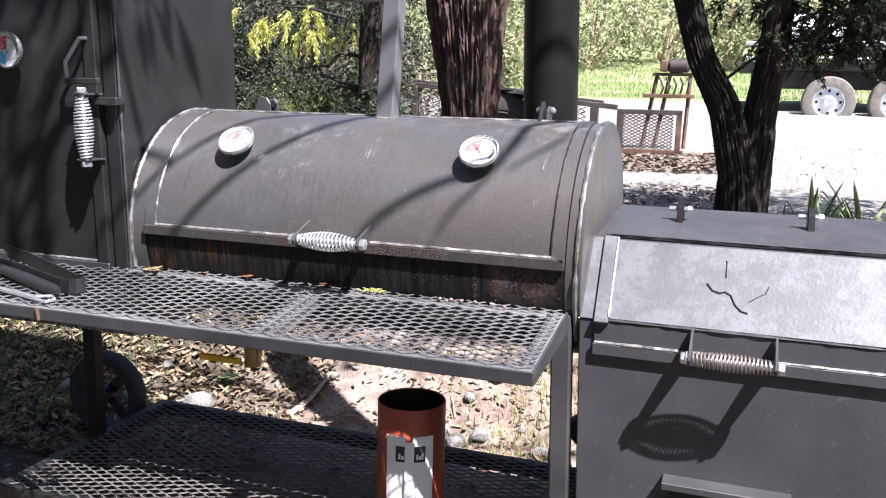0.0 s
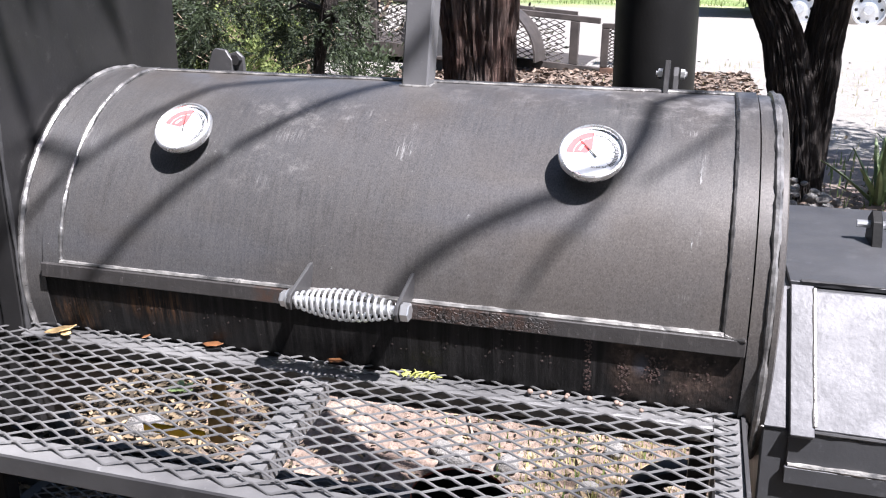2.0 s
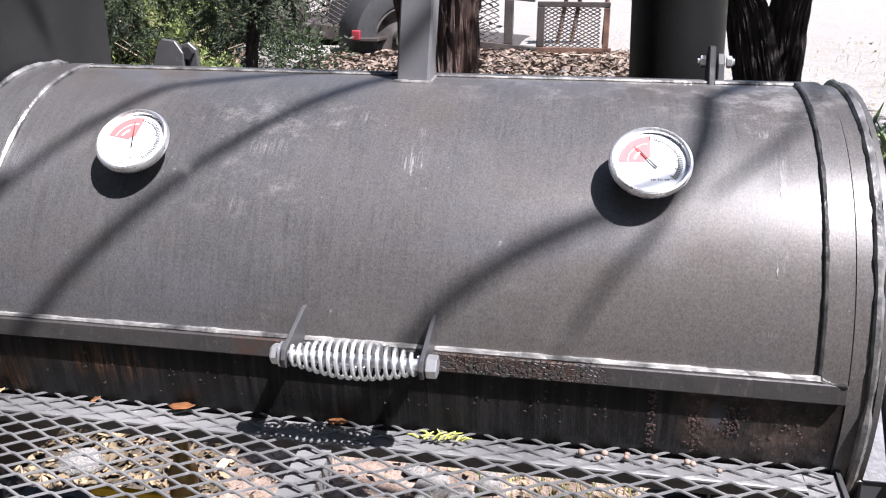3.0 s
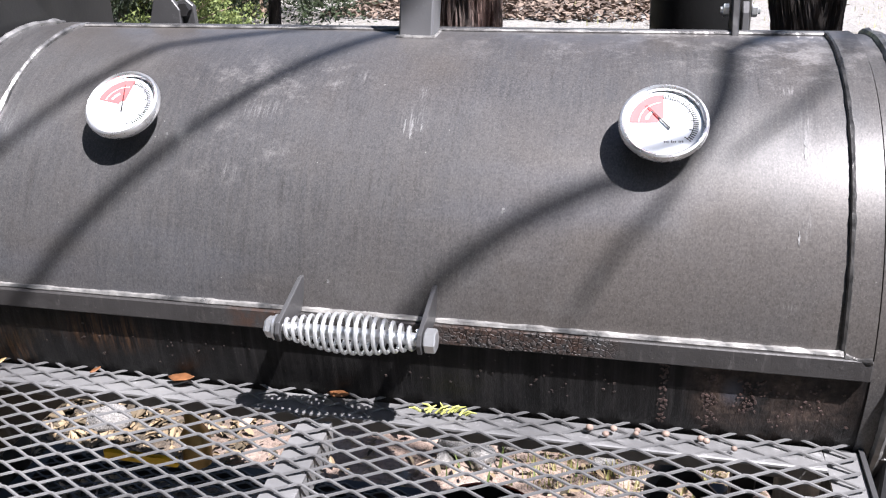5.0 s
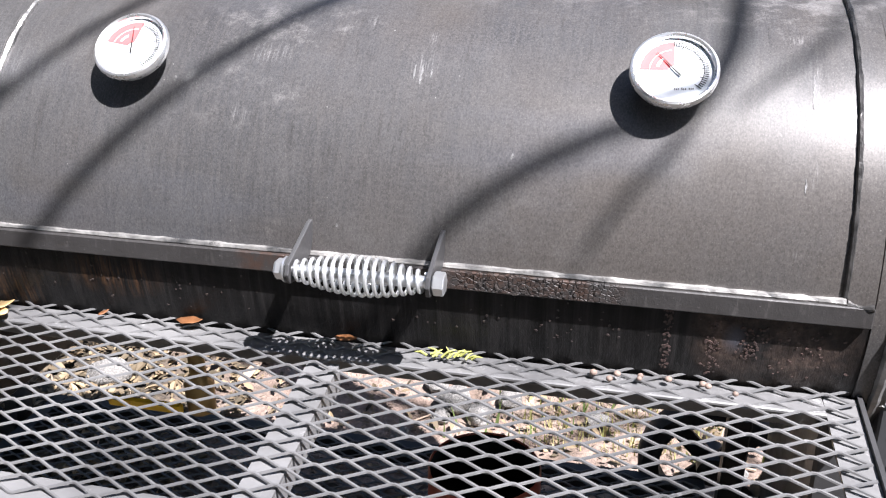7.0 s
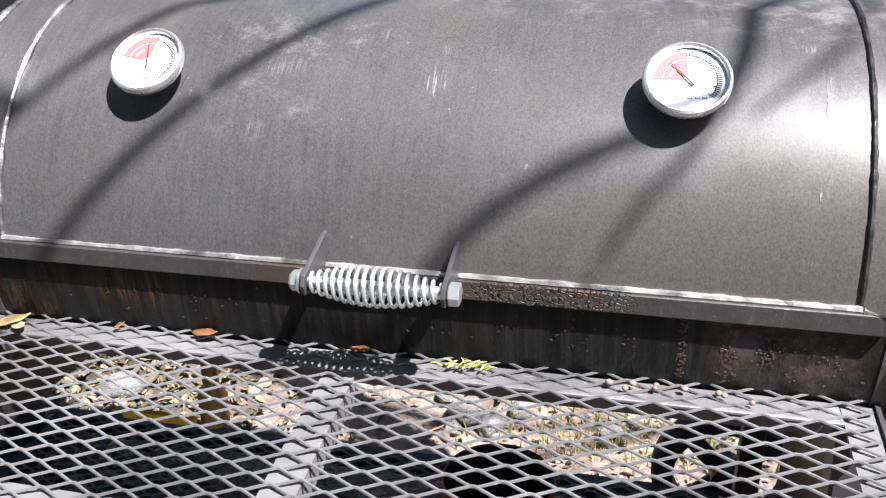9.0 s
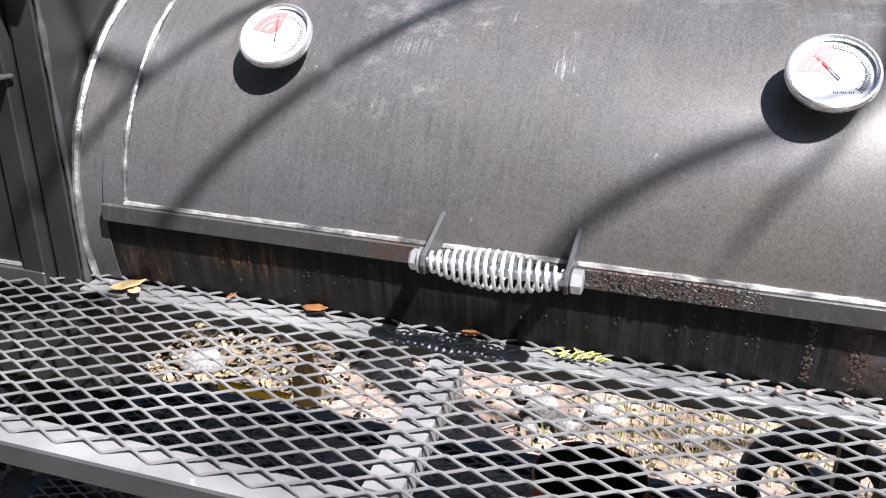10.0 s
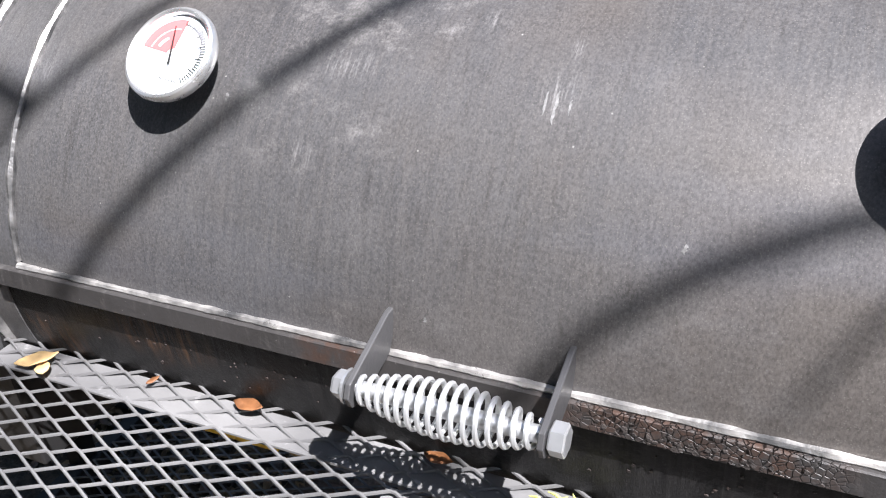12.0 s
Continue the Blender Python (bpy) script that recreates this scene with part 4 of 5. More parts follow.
# grease drain valve under the barrel
valve = part("drain_valve", sweep(bm_new(), [(-0.316, 0.155, 0.542), (-0.316, 0.155, 0.470), (-0.316, 0.155, 0.455), (-0.316, 0.155, 0.412)], [0.011, 0.011, 0.020, 0.019], 12), M_BRASS, smoker, "brass drain valve under the barrel", smooth=True)
part("valve_lever", box(bm_new(), -0.440, -0.330, 0.126, 0.134, 0.418, 0.434, 0.003), M_YELLOW, valve, "yellow vinyl valve lever")

# ---- red can on the lower shelf ----
can = thing("red_can", "open faded red can with white plate on the lower shelf", "can")
cm = Matrix.Translation((0.0766, 0.142, LZ + 0.037))
part("body", lathe(bm_new(), [(0, -0.028), (0.070, -0.028), (0.072, -0.024), (0.072, 0.232), (0.0705, 0.234), (0.0695, 0.232), (0.0695, 0.010), (0, 0.010)], 64, cm), M_CAN, can, smooth=True)
part("lining", lathe(bm_new(), [(0.0690, 0.231), (0.0690, 0.012), (0, 0.012)], 64, cm), M_CANIN, can, "black inside")


def can_plate(a0, a1, z0, z1, r0=0.0725, r1=0.0745):
    """A small curved plate on the can's front; angles from straight ahead."""
    bm = bm_new()
    n = 6
    row = []
    for k in range(n + 1):
        a = radians(a0 + (a1 - a0) * k / n - 70)
        row.append([bm.verts.new(cm @ Vector((r * math.cos(a), r * math.sin(a), z))) for r, z in ((r1, z0), (r1, z1), (r0, z1), (r0, z0))])
    for p, q in zip(row, row[1:]):
        for i in range(4):
            bm.faces.new((p[i], q[i], q[(i + 1) % 4], p[(i + 1) % 4]))
    bm.faces.new(row[0][::-1])
    bm.faces.new(row[-1])
    return bm


part("plate", can_plate(-41, -8, 0.02, 0.178), M_WHITE, can, "white plastic plate")
part("plate", can_plate(4, 38, 0.02, 0.178), M_WHITE, can, "white plastic plate")
part("dark_label", can_plate(-24, 24, 0.124, 0.158, 0.0747, 0.0755), M_INK, can, "black label with unreadable lettering")
for k, a in enumerate((-19, -14, 9, 13, 17)):
    part("lettering_bar", can_plate(a, a + 3.4, 0.130, 0.138 if k % 2 else 0.142, 0.0757, 0.0760), M_WHITE, can)
part("strap", can_plate(-8.5, 5.5, 0.02, 0.168, 0.0762, 0.0795), M_WHITE, can, "white strap")

# ---- tongs and spatula on the shelf ----
tongs = thing("grill_tongs", "black steel grill tongs lying open on the mesh shelf", "tongs")


def strip(bm, pts, w, h):
    """A flat bar on edge along pts."""
    pts = [Vector(p) for p in pts]
    rows = []
    for i, p in enumerate(pts):
        d = (pts[min(i + 1, len(pts) - 1)] - pts[max(i - 1, 0)])
        n = Vector((-d.y, d.x, 0)).normalized() * w / 2
        rows.append([bm.verts.new(p + n), bm.verts.new(p - n), bm.verts.new(p - n + Vector((0, 0, h))), bm.verts.new(p + n + Vector((0, 0, h)))])
    for a, b in zip(rows, rows[1:]):
        for k in range(4):
            bm.faces.new((a[k], a[(k + 1) % 4], b[(k + 1) % 4], b[k]))
    bm.faces.new(rows[0][::-1])
    bm.faces.new(rows[-1])
    return bm


def sz(x, y, dz=0.004):
    return (x, y, shelf_z(y) + dz)


part("spring_end", strip(bm_new(), [sz(-0.492, -0.2215), sz(-0.470, -0.2245), sz(-0.458, -0.2205), sz(-0.452, -0.2125), sz(-0.453, -0.2035), sz(-0.461, -0.1975), sz(-0.476, -0.1945)], 0.0022, 0.027), M_PLASTIC, tongs, "bent spring end of the tongs")
part("arm", strip(bm_new(), [sz(-0.4925, -0.2213), sz(-0.560, -0.1975), sz(-0.640, -0.170), sz(-0.90, -0.100)], 0.003, 0.025), M_PLASTIC, tongs)
part("arm", strip(bm_new(), [sz(-0.4765, -0.1943), sz(-0.56, -0.158), sz(-0.683, -0.106), sz(-0.78, -0.072)], 0.003, 0.025), M_PLASTIC, tongs)
part("grip", sweep(bm_new(), [sz(-0.478, -0.2445, 0.014), sz(-0.486, -0.2415, 0.014), sz(-0.500, -0.2365, 0.014), sz(-0.600, -0.2015, 0.014), sz(-0.72, -0.160, 0.014)], [0.006, 0.0095, 0.0110, 0.0115, 0.009], 14), M_PLASTIC, tongs, "rounded black plastic grip", smooth=True)
spat = thing("steel_spatula", "bare steel spatula handle lying at the shelf edge", "spatula")
part("shank", strip(bm_new(), [sz(-0.512, -0.266, 0.004), sz(-0.56, -0.256, 0.004), sz(-0.80, -0.215, 0.004)], 0.012, 0.005), M_ZINC, spat)
part("hook", sweep(bm_new(), [sz(-0.512, -0.262, 0.007), sz(-0.49, -0.248, 0.006), sz(-0.470, -0.262, 0.006), sz(-0.475, -0.278, 0.007), sz(-0.512, -0.272, 0.007)], 0.003, 8), M_ZINC, spat, smooth=True)

# ---- trees, stones, plants and the yard behind ----
def pydata(name, verts, faces, material, parent=None, label="", smooth=False):
    me = bpy.data.meshes.new(name)
    me.from_pydata(verts, [], faces)
    return link(name, me, material, parent, label, smooth)


def trunk_mesh(pts, radii, seg=168, step=0.016, depth=0.13, seed=0.0):
    """A tapered trunk with deep stringy bark ridges."""
    pts = [Vector(p) for p in pts]
    fine, rad = [], []
    for i in range(len(pts) - 1):
        n = max(2, int((pts[i + 1] - pts[i]).length / step))
        for k in range(n):
            s = k / n
            fine.append(pts[i].lerp(pts[i + 1], s))
            rad.append(radii[i] + (radii[i + 1] - radii[i]) * s)
    for _ in range(6):
        fine = [fine[0]] + [(fine[i - 1] + fine[i] * 2 + fine[i + 1]) / 4 for i in range(1, len(fine) - 1)] + [fine[-1]]
    verts, faces = [], []
    for i, (p, r) in enumerate(zip(fine, rad)):
        d = (fine[min(i + 1, len(fine) - 1)] - fine[max(i - 1, 0)]).normalized()
        a = d.cross(Vector((0, 1, 0))).normalized()
        b = d.cross(a)
        s = i * step
        for k in range(seg):
            t = k * math.tau / seg + 0.5 * noise.noise((s * 1.2, seed, 0)) + 0.10 * noise.noise((s * 5, k * 0.2, seed))
            u, v = math.cos(t), math.sin(t)
            q = abs(noise.noise((u * 11 + seed, v * 11, s * 1.6)))
            q2 = abs(noise.noise((u * 32, v * 32 + seed, s * 3.0)))
            lobe = noise.noise((u * 1.3 + seed, v * 1.3, s * 0.9))
            rr = r * (1 + 0.22 * lobe - depth * (1 - min(1, q * 3.2)) - depth * 0.55 * (1 - min(1, q2 * 3)) + 0.06 * noise.noise((u * 30, v * 30, s * 12)))
            verts.append(p + (a * u + b * v) * rr)
    for i in range(len(fine) - 1):
        for k in range(seg):
            faces.append((i * seg + k, i * seg + (k + 1) % seg, (i + 1) * seg + (k + 1) % seg, (i + 1) * seg + k))
    return verts, faces


def foliage(centres, count, spread, size, seed, droop=0.0, long=2.6):
    """Many small pointed leaf blades in clumps round the centres."""
    rng = np.random.default_rng(seed)
    verts, faces = [], []
    for c in centres:
        c, s = np.array(c[:3]), (c[3] if len(c) > 3 else 1.0)
        p = rng.normal(0, 1, (count, 3))
        p /= np.linalg.norm(p, axis=1)[:, None] ** 0.55
        p = c + p * spread * s
        d = rng.normal(0, 1, (count, 3)) + (p - c) * 1.5 / spread
        d[:, 2] -= droop
        d /= np.linalg.norm(d, axis=1)[:, None]
        n = rng.normal(0, 1, (count, 3))
        w = np.cross(d, n)
        w /= np.linalg.norm(w, axis=1)[:, None]
        z = size * rng.uniform(0.6, 1.4, (count, 1))
        for q, dd, ww, zz in zip(p, d, w, z):
            i = len(verts)
            verts += [tuple(q), tuple(q + dd * zz * long * 0.5 + ww * zz * 0.5), tuple(q + dd * zz * long), tuple(q + dd * zz * long * 0.5 - ww * zz * 0.5)]
            faces.append((i, i + 1, i + 2, i + 3))
    return verts, faces


def sprays(stems, length, seed, droop=0.5, blade=0.012, every=0.006, width=0.18, up=0.0):
    """Feathery juniper sprays: from each start a drooping twig whose side twiglets carry short scale leaves."""
    rng = np.random.default_rng(seed)
    verts, faces = [], []

    def leaf(p, d, z):
        n = rng.normal(0, 1, 3)
        w = np.cross(d, n)
        w /= np.linalg.norm(w) + 1e-9
        i = len(verts)
        verts.extend([tuple(p), tuple(p + d * z * 0.5 + w * z * width), tuple(p + d * z), tuple(p + d * z * 0.5 - w * z * width)])
        faces.append((i, i + 1, i + 2, i + 3))

    for stem in stems:
        p, scale = np.array(stem[:3]), (stem[3] if len(stem) > 3 else 1.0)
        t = rng.uniform(0, math.tau)
        d = np.array([math.cos(t), 0.6 * math.sin(t), up + rng.uniform(-0.2, 0.3)])
        steps = int(length * scale / every)
        for k in range(steps):
            d[2] -= droop * every / length * 2
            dn = d / np.linalg.norm(d)
            p = p + dn * every
            reach = 0.34 * length * scale * (1 - 0.75 * k / steps)
            for side in (-1, 1):
                e = dn + side * np.array([-dn[1], dn[0], 0]) * rng.uniform(0.5, 1.2) + rng.normal(0, 0.35, 3)
                e /= np.linalg.norm(e)
                q = p.copy()
                m = max(2, int(reach / (blade * 0.6)))
                for _ in range(m):
                    e[2] -= 0.06 * droop
                    leaf(q, (e + rng.normal(0, 0.35, 3)) / 1.1, blade * rng.uniform(0.7, 1.3))
                    q = q + e * blade * 0.6
    return verts, faces



def scatter(n, box_, seed):
    rng = np.random.default_rng(seed)
    lo, hi = np.array(box_[0::2]), np.array(box_[1::2])
    return [tuple(v) + (s,) for v, s in zip(rng.uniform(lo, hi, (n, 3)), rng.uniform(0.6, 1.3, n))]


# brush leaf colour kept dark for the shade in the thicket
M_BRUSH = leaf_mat("shaded_dry_brush_leaves", (0.010, 0.011, 0.007), (0.085, 0.078, 0.055), 0.75, 0.1)
# juniper behind the barrel
tree = thing("juniper_tree", "juniper with a shaggy red-brown trunk", "tree", "junipers")
h0 = height(-0.19, 1.33) - 0.05
v, f = trunk_mesh([(-0.17, 1.33, h0), (-0.180, 1.33, 0.7), (-0.190, 1.33, 0.98), (-0.205, 1.33, 1.33), (-0.20, 1.36, 1.6), (-0.16, 1.4, 2.6)], [0.115, 0.104, 0.102, 0.138, 0.15, 0.11], seed=3.0)
pydata("trunk", v, f, M_BARK, tree, smooth=False)
# unseen crown, set towards the sun so that it shades the trunk
v, f = foliage(scatter(22, (-0.6, 1.3, 0.35, 1.6, 2.2, 3.1), 3), 150, 0.20, 0.024, 4)
pydata("crown", v, f, M_JUNIPER, tree)

# forked juniper beside the firebox
tree = thing("juniper_tree", "forked juniper with grey peeling bark and low dark sprays", "tree", "junipers")
h0 = height(0.68, 1.95) - 0.05
v, f = trunk_mesh([(0.70, 1.95, h0), (0.685, 1.95, 0.75), (0.62, 1.95, 1.0), (0.52, 1.95, 1.18), (0.42, 1.95, 1.5), (0.36, 1.95, 2.4)], [0.092, 0.074, 0.063, 0.055, 0.052, 0.04], seed=8.0)
pydata("trunk", v, f, M_DARKBARK, tree)
v, f = trunk_mesh([(0.715, 1.98, h0), (0.73, 1.98, 0.75), (0.735, 1.98, 0.98), (0.76, 1.98, 1.15), (0.79, 2.0, 1.5), (0.80, 2.05, 2.4)], [0.075, 0.066, 0.060, 0.054, 0.050, 0.04], seed=11.0)
pydata("trunk_fork", v, f, M_DARKBARK, tree)
v, f = sprays(scatter(230, (0.78, 1.36, 1.9, 2.2, 1.20, 1.56), 5) + scatter(7, (0.56, 0.72, 2.1, 2.2, 1.30, 1.44), 6), 0.15, 7, 0.8, 0.012, width=0.24)
pydata("low_spray", v, f, M_JUNIPER, tree, "dark hanging juniper sprays")
# bush green stands in for sunlight on these juniper tips
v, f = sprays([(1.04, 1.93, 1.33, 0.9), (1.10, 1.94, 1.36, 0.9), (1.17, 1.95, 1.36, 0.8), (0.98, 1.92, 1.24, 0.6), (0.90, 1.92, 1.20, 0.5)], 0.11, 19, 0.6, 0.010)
tagged(pydata("sun_tinted_spray", v, f, M_BUSH, tree), "juniper tips coloured brighter green for sunlight", kind="stuff")
# unseen clumps added sunward to keep the forked trunk in shade
v, f = foliage(scatter(90, (0.6, 2.5, 0.7, 2.5, 2.0, 3.0), 8), 150, 0.20, 0.024, 9)
pydata("crown", v, f, M_JUNIPER, tree)
for a, b in (((0.60, 1.94, 1.10), (0.80, 1.90, 1.22)), ((0.76, 1.98, 1.15), (1.05, 1.95, 1.28)), ((0.77, 1.98, 1.22), (1.25, 2.0, 1.36))):
    part("twig", sweep(bm_new(), [a, (Vector(a) + Vector(b)) / 2 + Vector((0, 0, 0.02)), b], [0.008, 0.006, 0.003], 6), M_DARKBARK, tree)

# dark juniper left of the first one
tree = thing("juniper_tree", "young juniper, inner sprays toned for shade, outer sprays for sun", "tree", "junipers")
v, f = trunk_mesh([(-1.12, 2.35, 0.45), (-1.09, 2.35, 0.85), (-1.02, 2.3, 1.08), (-0.99, 2.3, 1.25), (-0.97, 2.3, 2.2)], [0.026, 0.024, 0.034, 0.058, 0.05], seed=14.0, seg=48)
pydata("trunk", v, f, M_DARKBARK, tree)
# the highest group of sprays is unseen, added to shade the trunk
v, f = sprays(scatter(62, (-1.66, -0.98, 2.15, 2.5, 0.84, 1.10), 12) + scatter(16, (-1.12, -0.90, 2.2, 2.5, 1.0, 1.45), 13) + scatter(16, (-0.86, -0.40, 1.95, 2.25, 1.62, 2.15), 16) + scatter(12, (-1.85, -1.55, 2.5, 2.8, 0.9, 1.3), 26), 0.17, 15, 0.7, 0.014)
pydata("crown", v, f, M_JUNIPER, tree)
# outer sprays take the bright leaf colour in place of sunlight
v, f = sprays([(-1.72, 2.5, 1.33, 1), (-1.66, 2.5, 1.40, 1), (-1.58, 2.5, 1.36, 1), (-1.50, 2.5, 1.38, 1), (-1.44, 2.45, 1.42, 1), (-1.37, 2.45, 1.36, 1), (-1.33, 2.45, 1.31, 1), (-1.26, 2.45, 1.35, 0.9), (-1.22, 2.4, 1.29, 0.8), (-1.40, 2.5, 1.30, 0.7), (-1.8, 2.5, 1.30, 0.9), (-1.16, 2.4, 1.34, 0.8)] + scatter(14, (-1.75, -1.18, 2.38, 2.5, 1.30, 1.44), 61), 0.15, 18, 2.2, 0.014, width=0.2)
tagged(pydata("sun_tinted_spray", v, f, M_BRIGHT, tree), "sprays coloured yellow-green for sunlight", kind="stuff")
rk = random.Random(17)
for k in range(4):
    z = rk.uniform(0.95, 1.4)
    q = (-1.1 - rk.uniform(0.1, 0.3), 2.3 + rk.uniform(0, 0.3), z + rk.uniform(-0.08, 0.1))
    part("branch", sweep(bm_new(), [(-0.99, 2.3, z), ((q[0] - 0.99) / 2, 2.35, (q[2] + z) / 2 + rk.uniform(0, 0.05)), q, (q[0] - rk.uniform(0.1, 0.35), q[1] + 0.1, q[2] + rk.uniform(-0.15, 0.05))], [0.013, 0.009, 0.006, 0.002], 6), M_DARKBARK, tree, smooth=True)
# each bush's leaf colour carries its light: green for sun, dark for shade
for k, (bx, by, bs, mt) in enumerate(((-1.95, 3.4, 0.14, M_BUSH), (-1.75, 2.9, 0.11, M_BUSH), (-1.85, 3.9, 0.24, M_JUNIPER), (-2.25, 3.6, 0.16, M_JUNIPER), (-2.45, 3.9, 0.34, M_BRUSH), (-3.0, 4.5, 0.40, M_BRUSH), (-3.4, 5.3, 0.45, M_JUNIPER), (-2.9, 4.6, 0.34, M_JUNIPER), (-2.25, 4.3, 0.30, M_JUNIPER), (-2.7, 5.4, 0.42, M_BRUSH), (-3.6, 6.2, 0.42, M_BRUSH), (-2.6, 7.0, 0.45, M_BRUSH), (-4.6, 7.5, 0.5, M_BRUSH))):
    bush = thing("bush", "low green bush coloured for patchy sun" if mt is M_BUSH else "juniper brush coloured dark for shade" if mt is M_JUNIPER else "grey-brown dry brush behind the yard, darkened for shade", "bush", "yard bushes")
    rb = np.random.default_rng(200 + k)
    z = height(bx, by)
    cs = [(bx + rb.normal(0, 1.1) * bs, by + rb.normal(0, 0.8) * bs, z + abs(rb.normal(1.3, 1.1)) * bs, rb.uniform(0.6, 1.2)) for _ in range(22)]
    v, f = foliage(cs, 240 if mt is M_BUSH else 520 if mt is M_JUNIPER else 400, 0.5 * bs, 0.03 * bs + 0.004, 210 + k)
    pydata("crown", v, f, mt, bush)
    for i in range(5):
        part("stem", sweep(bm_new(), [(bx + rb.normal(0, 0.1) * bs, by, z - 0.03), (bx + rb.normal(0, 0.7) * bs, by, z + 1.3 * bs), (bx + rb.normal(0, 1.5) * bs, by, z + 2.6 * bs)], [0.05 * bs, 0.035 * bs, 0.01 * bs], 5), M_WOOD, bush)

# tree whose limbs reach over the smoker from beside it and shade it in streaks
tree = thing("juniper_tree", "juniper whose bare limbs overhang the smoker", "tree", "junipers")
v, f = trunk_mesh([(3.3, -1.4, -0.05), (3.25, -1.3, 1.0), (3.1, -1.0, 2.2), (2.7, -0.65, 3.1), (2.6, -0.55, 3.5)], [0.16, 0.13, 0.10, 0.06, 0.04], seed=21.0, seg=48)
pydata("trunk", v, f, M_BARK, tree)
OVERHANG = [
    ([(2.6, -0.6, 3.2), (2.0, -0.25, 3.12), (1.5, -0.30, 3.08), (1.22, -0.42, 3.04), (1.038, -0.57, 2.999), (0.943, -0.67, 2.964), (0.843, -0.742, 2.894), (0.746, -0.78, 2.799), (0.64, -0.83, 2.68)], 0.0085),
    ([(2.0, -0.25, 3.12), (1.55, -0.42, 3.05), (1.38, -0.604, 2.992), (1.369, -0.677, 2.958), (1.349, -0.719, 2.923), (1.309, -0.732, 2.907), (1.267, -0.741, 2.895), (1.208, -0.758, 2.867), (1.142, -0.776, 2.819), (1.08, -0.82, 2.76)], 0.0095),
    ([(1.349, -0.719, 2.923), (1.324, -0.747, 2.885), (1.294, -0.764, 2.854), (1.27, -0.79, 2.82)], 0.005),
    ([(1.55, -0.42, 3.05), (1.446, -0.669, 2.964), (1.377, -0.722, 2.92)], 0.005),
    ([(1.22, -0.42, 3.04), (0.859, -0.591, 2.995), (0.806, -0.614, 2.989), (0.68, -0.74, 2.90), (0.54, -0.81, 2.75)], 0.007),
    ([(0.68, -0.74, 2.90), (0.50, -0.76, 3.15), (0.40, -0.80, 2.95), (0.44, -0.83, 2.65)], 0.011),
    ([(1.5, -0.30, 3.08), (1.0, -0.33, 3.55), (0.60, -0.50, 3.55), (0.33, -0.73, 3.25), (0.20, -0.83, 2.95)], 0.016),
    ([(1.0, -0.33, 3.55), (0.53, -0.23, 3.45), (0.28, -0.43, 3.4)], 0.014),
]
for pts, r in OVERHANG:
    part("limb", sweep(bm_new(), pts, [r * (1.15 - 0.4 * k / (len(pts) - 1)) for k in range(len(pts))], 8), M_BARK, tree, smooth=True)

# unseen clumps: six shade the cabinet, the rest cut sky and bounce light
v, f = foliage([(0.26, -0.86, 3.2, 1.0), (0.14, -0.90, 3.05, 1.0), (0.38, -0.74, 3.4, 0.9), (0.03, -0.93, 2.85, 1.0), (0.10, -0.83, 3.35, 1.0), (0.28, -0.48, 3.45, 0.9)] + scatter(150, (-0.8, 3.4, -4.2, -1.9, 2.7, 3.5), 24), 150, 0.24, 0.032, 23)
pydata("shade_spray", v, f, M_JUNIPER, tree, "unseen dark juniper sprays added overhead for shade")

# unseen tall junipers, added behind the camera so their crowns block the sky
for k, (tx, ty) in enumerate(((-2.3, -2.7), (-0.7, -3.7))):
    tree = thing("juniper_tree", "unseen tall dense juniper added behind the camera to block sky", "tree", "junipers round the yard")
    v, f = trunk_mesh([(tx, ty, -0.1), (tx + 0.05, ty, 1.6), (tx, ty + 0.05, 4.0)], [0.17, 0.14, 0.07], seed=50.0 + k, seg=24, step=0.06)
    pydata("trunk", v, f, M_BARK, tree)
    v, f = foliage(scatter(95, (tx - 1.5, tx + 1.2, ty - 1.1, ty + 1.1, 1.9, 5.4), 170 + k), 130, 0.40, 0.055, 190 + k)
    pydata("crown", v, f, M_JUNIPER, tree)

# unseen junipers, added round the yard and behind the camera against low sky light
for k, (tx, ty) in enumerate(((-3.4, -3.6), (-0.9, -5.0), (1.6, -5.6), (-5.0, -0.6), (5.6, -3.2), (-4.2, 2.6))):
    tree = thing("juniper_tree", "unseen broad dark juniper added to block low sky light", "tree", "junipers round the yard")
    v, f = trunk_mesh([(tx, ty, -0.1), (tx + 0.05, ty, 1.0), (tx, ty + 0.05, 2.6)], [0.15, 0.12, 0.07], seed=30.0 + k, seg=24, step=0.06)
    pydata("trunk", v, f, M_BARK, tree)
    v, f = foliage(scatter(70, (tx - 1.3, tx + 1.3, ty - 1.1, ty + 1.1, 0.5, 3.6), 70 + k), 120, 0.34, 0.045, 90 + k)
    pydata("crown", v, f, M_JUNIPER, tree)


M_MULCH = leaf_mat("dark_bark_litter", (0.05, 0.035, 0.027), (0.24, 0.18, 0.14), 0.9)


# stones and litter
def stone_mesh(seed, pts=26):
    rng = np.random.default_rng(seed)
    bm = bm_new()
    p = rng.normal(0, 1, (pts, 3))
    p /= np.linalg.norm(p, axis=1)[:, None]
    for q in p:
        bm.verts.new(tuple(q * np.array([1, 0.8, 0.62])))
    r = bmesh.ops.convex_hull(bm, input=bm.verts)
    bmesh.ops.delete(bm, geom=list({e for e in r["geom_interior"] if isinstance(e, bmesh.types.BMVert)}), context="VERTS")
    bmesh.ops.bevel(bm, geom=bm.edges[:], offset=0.06, segments=1, affect="EDGES")
    me = bpy.data.meshes.new("stone")
    bm.to_mesh(me)
    bm.free()
    me.materials.append(M_STONE)
    return me


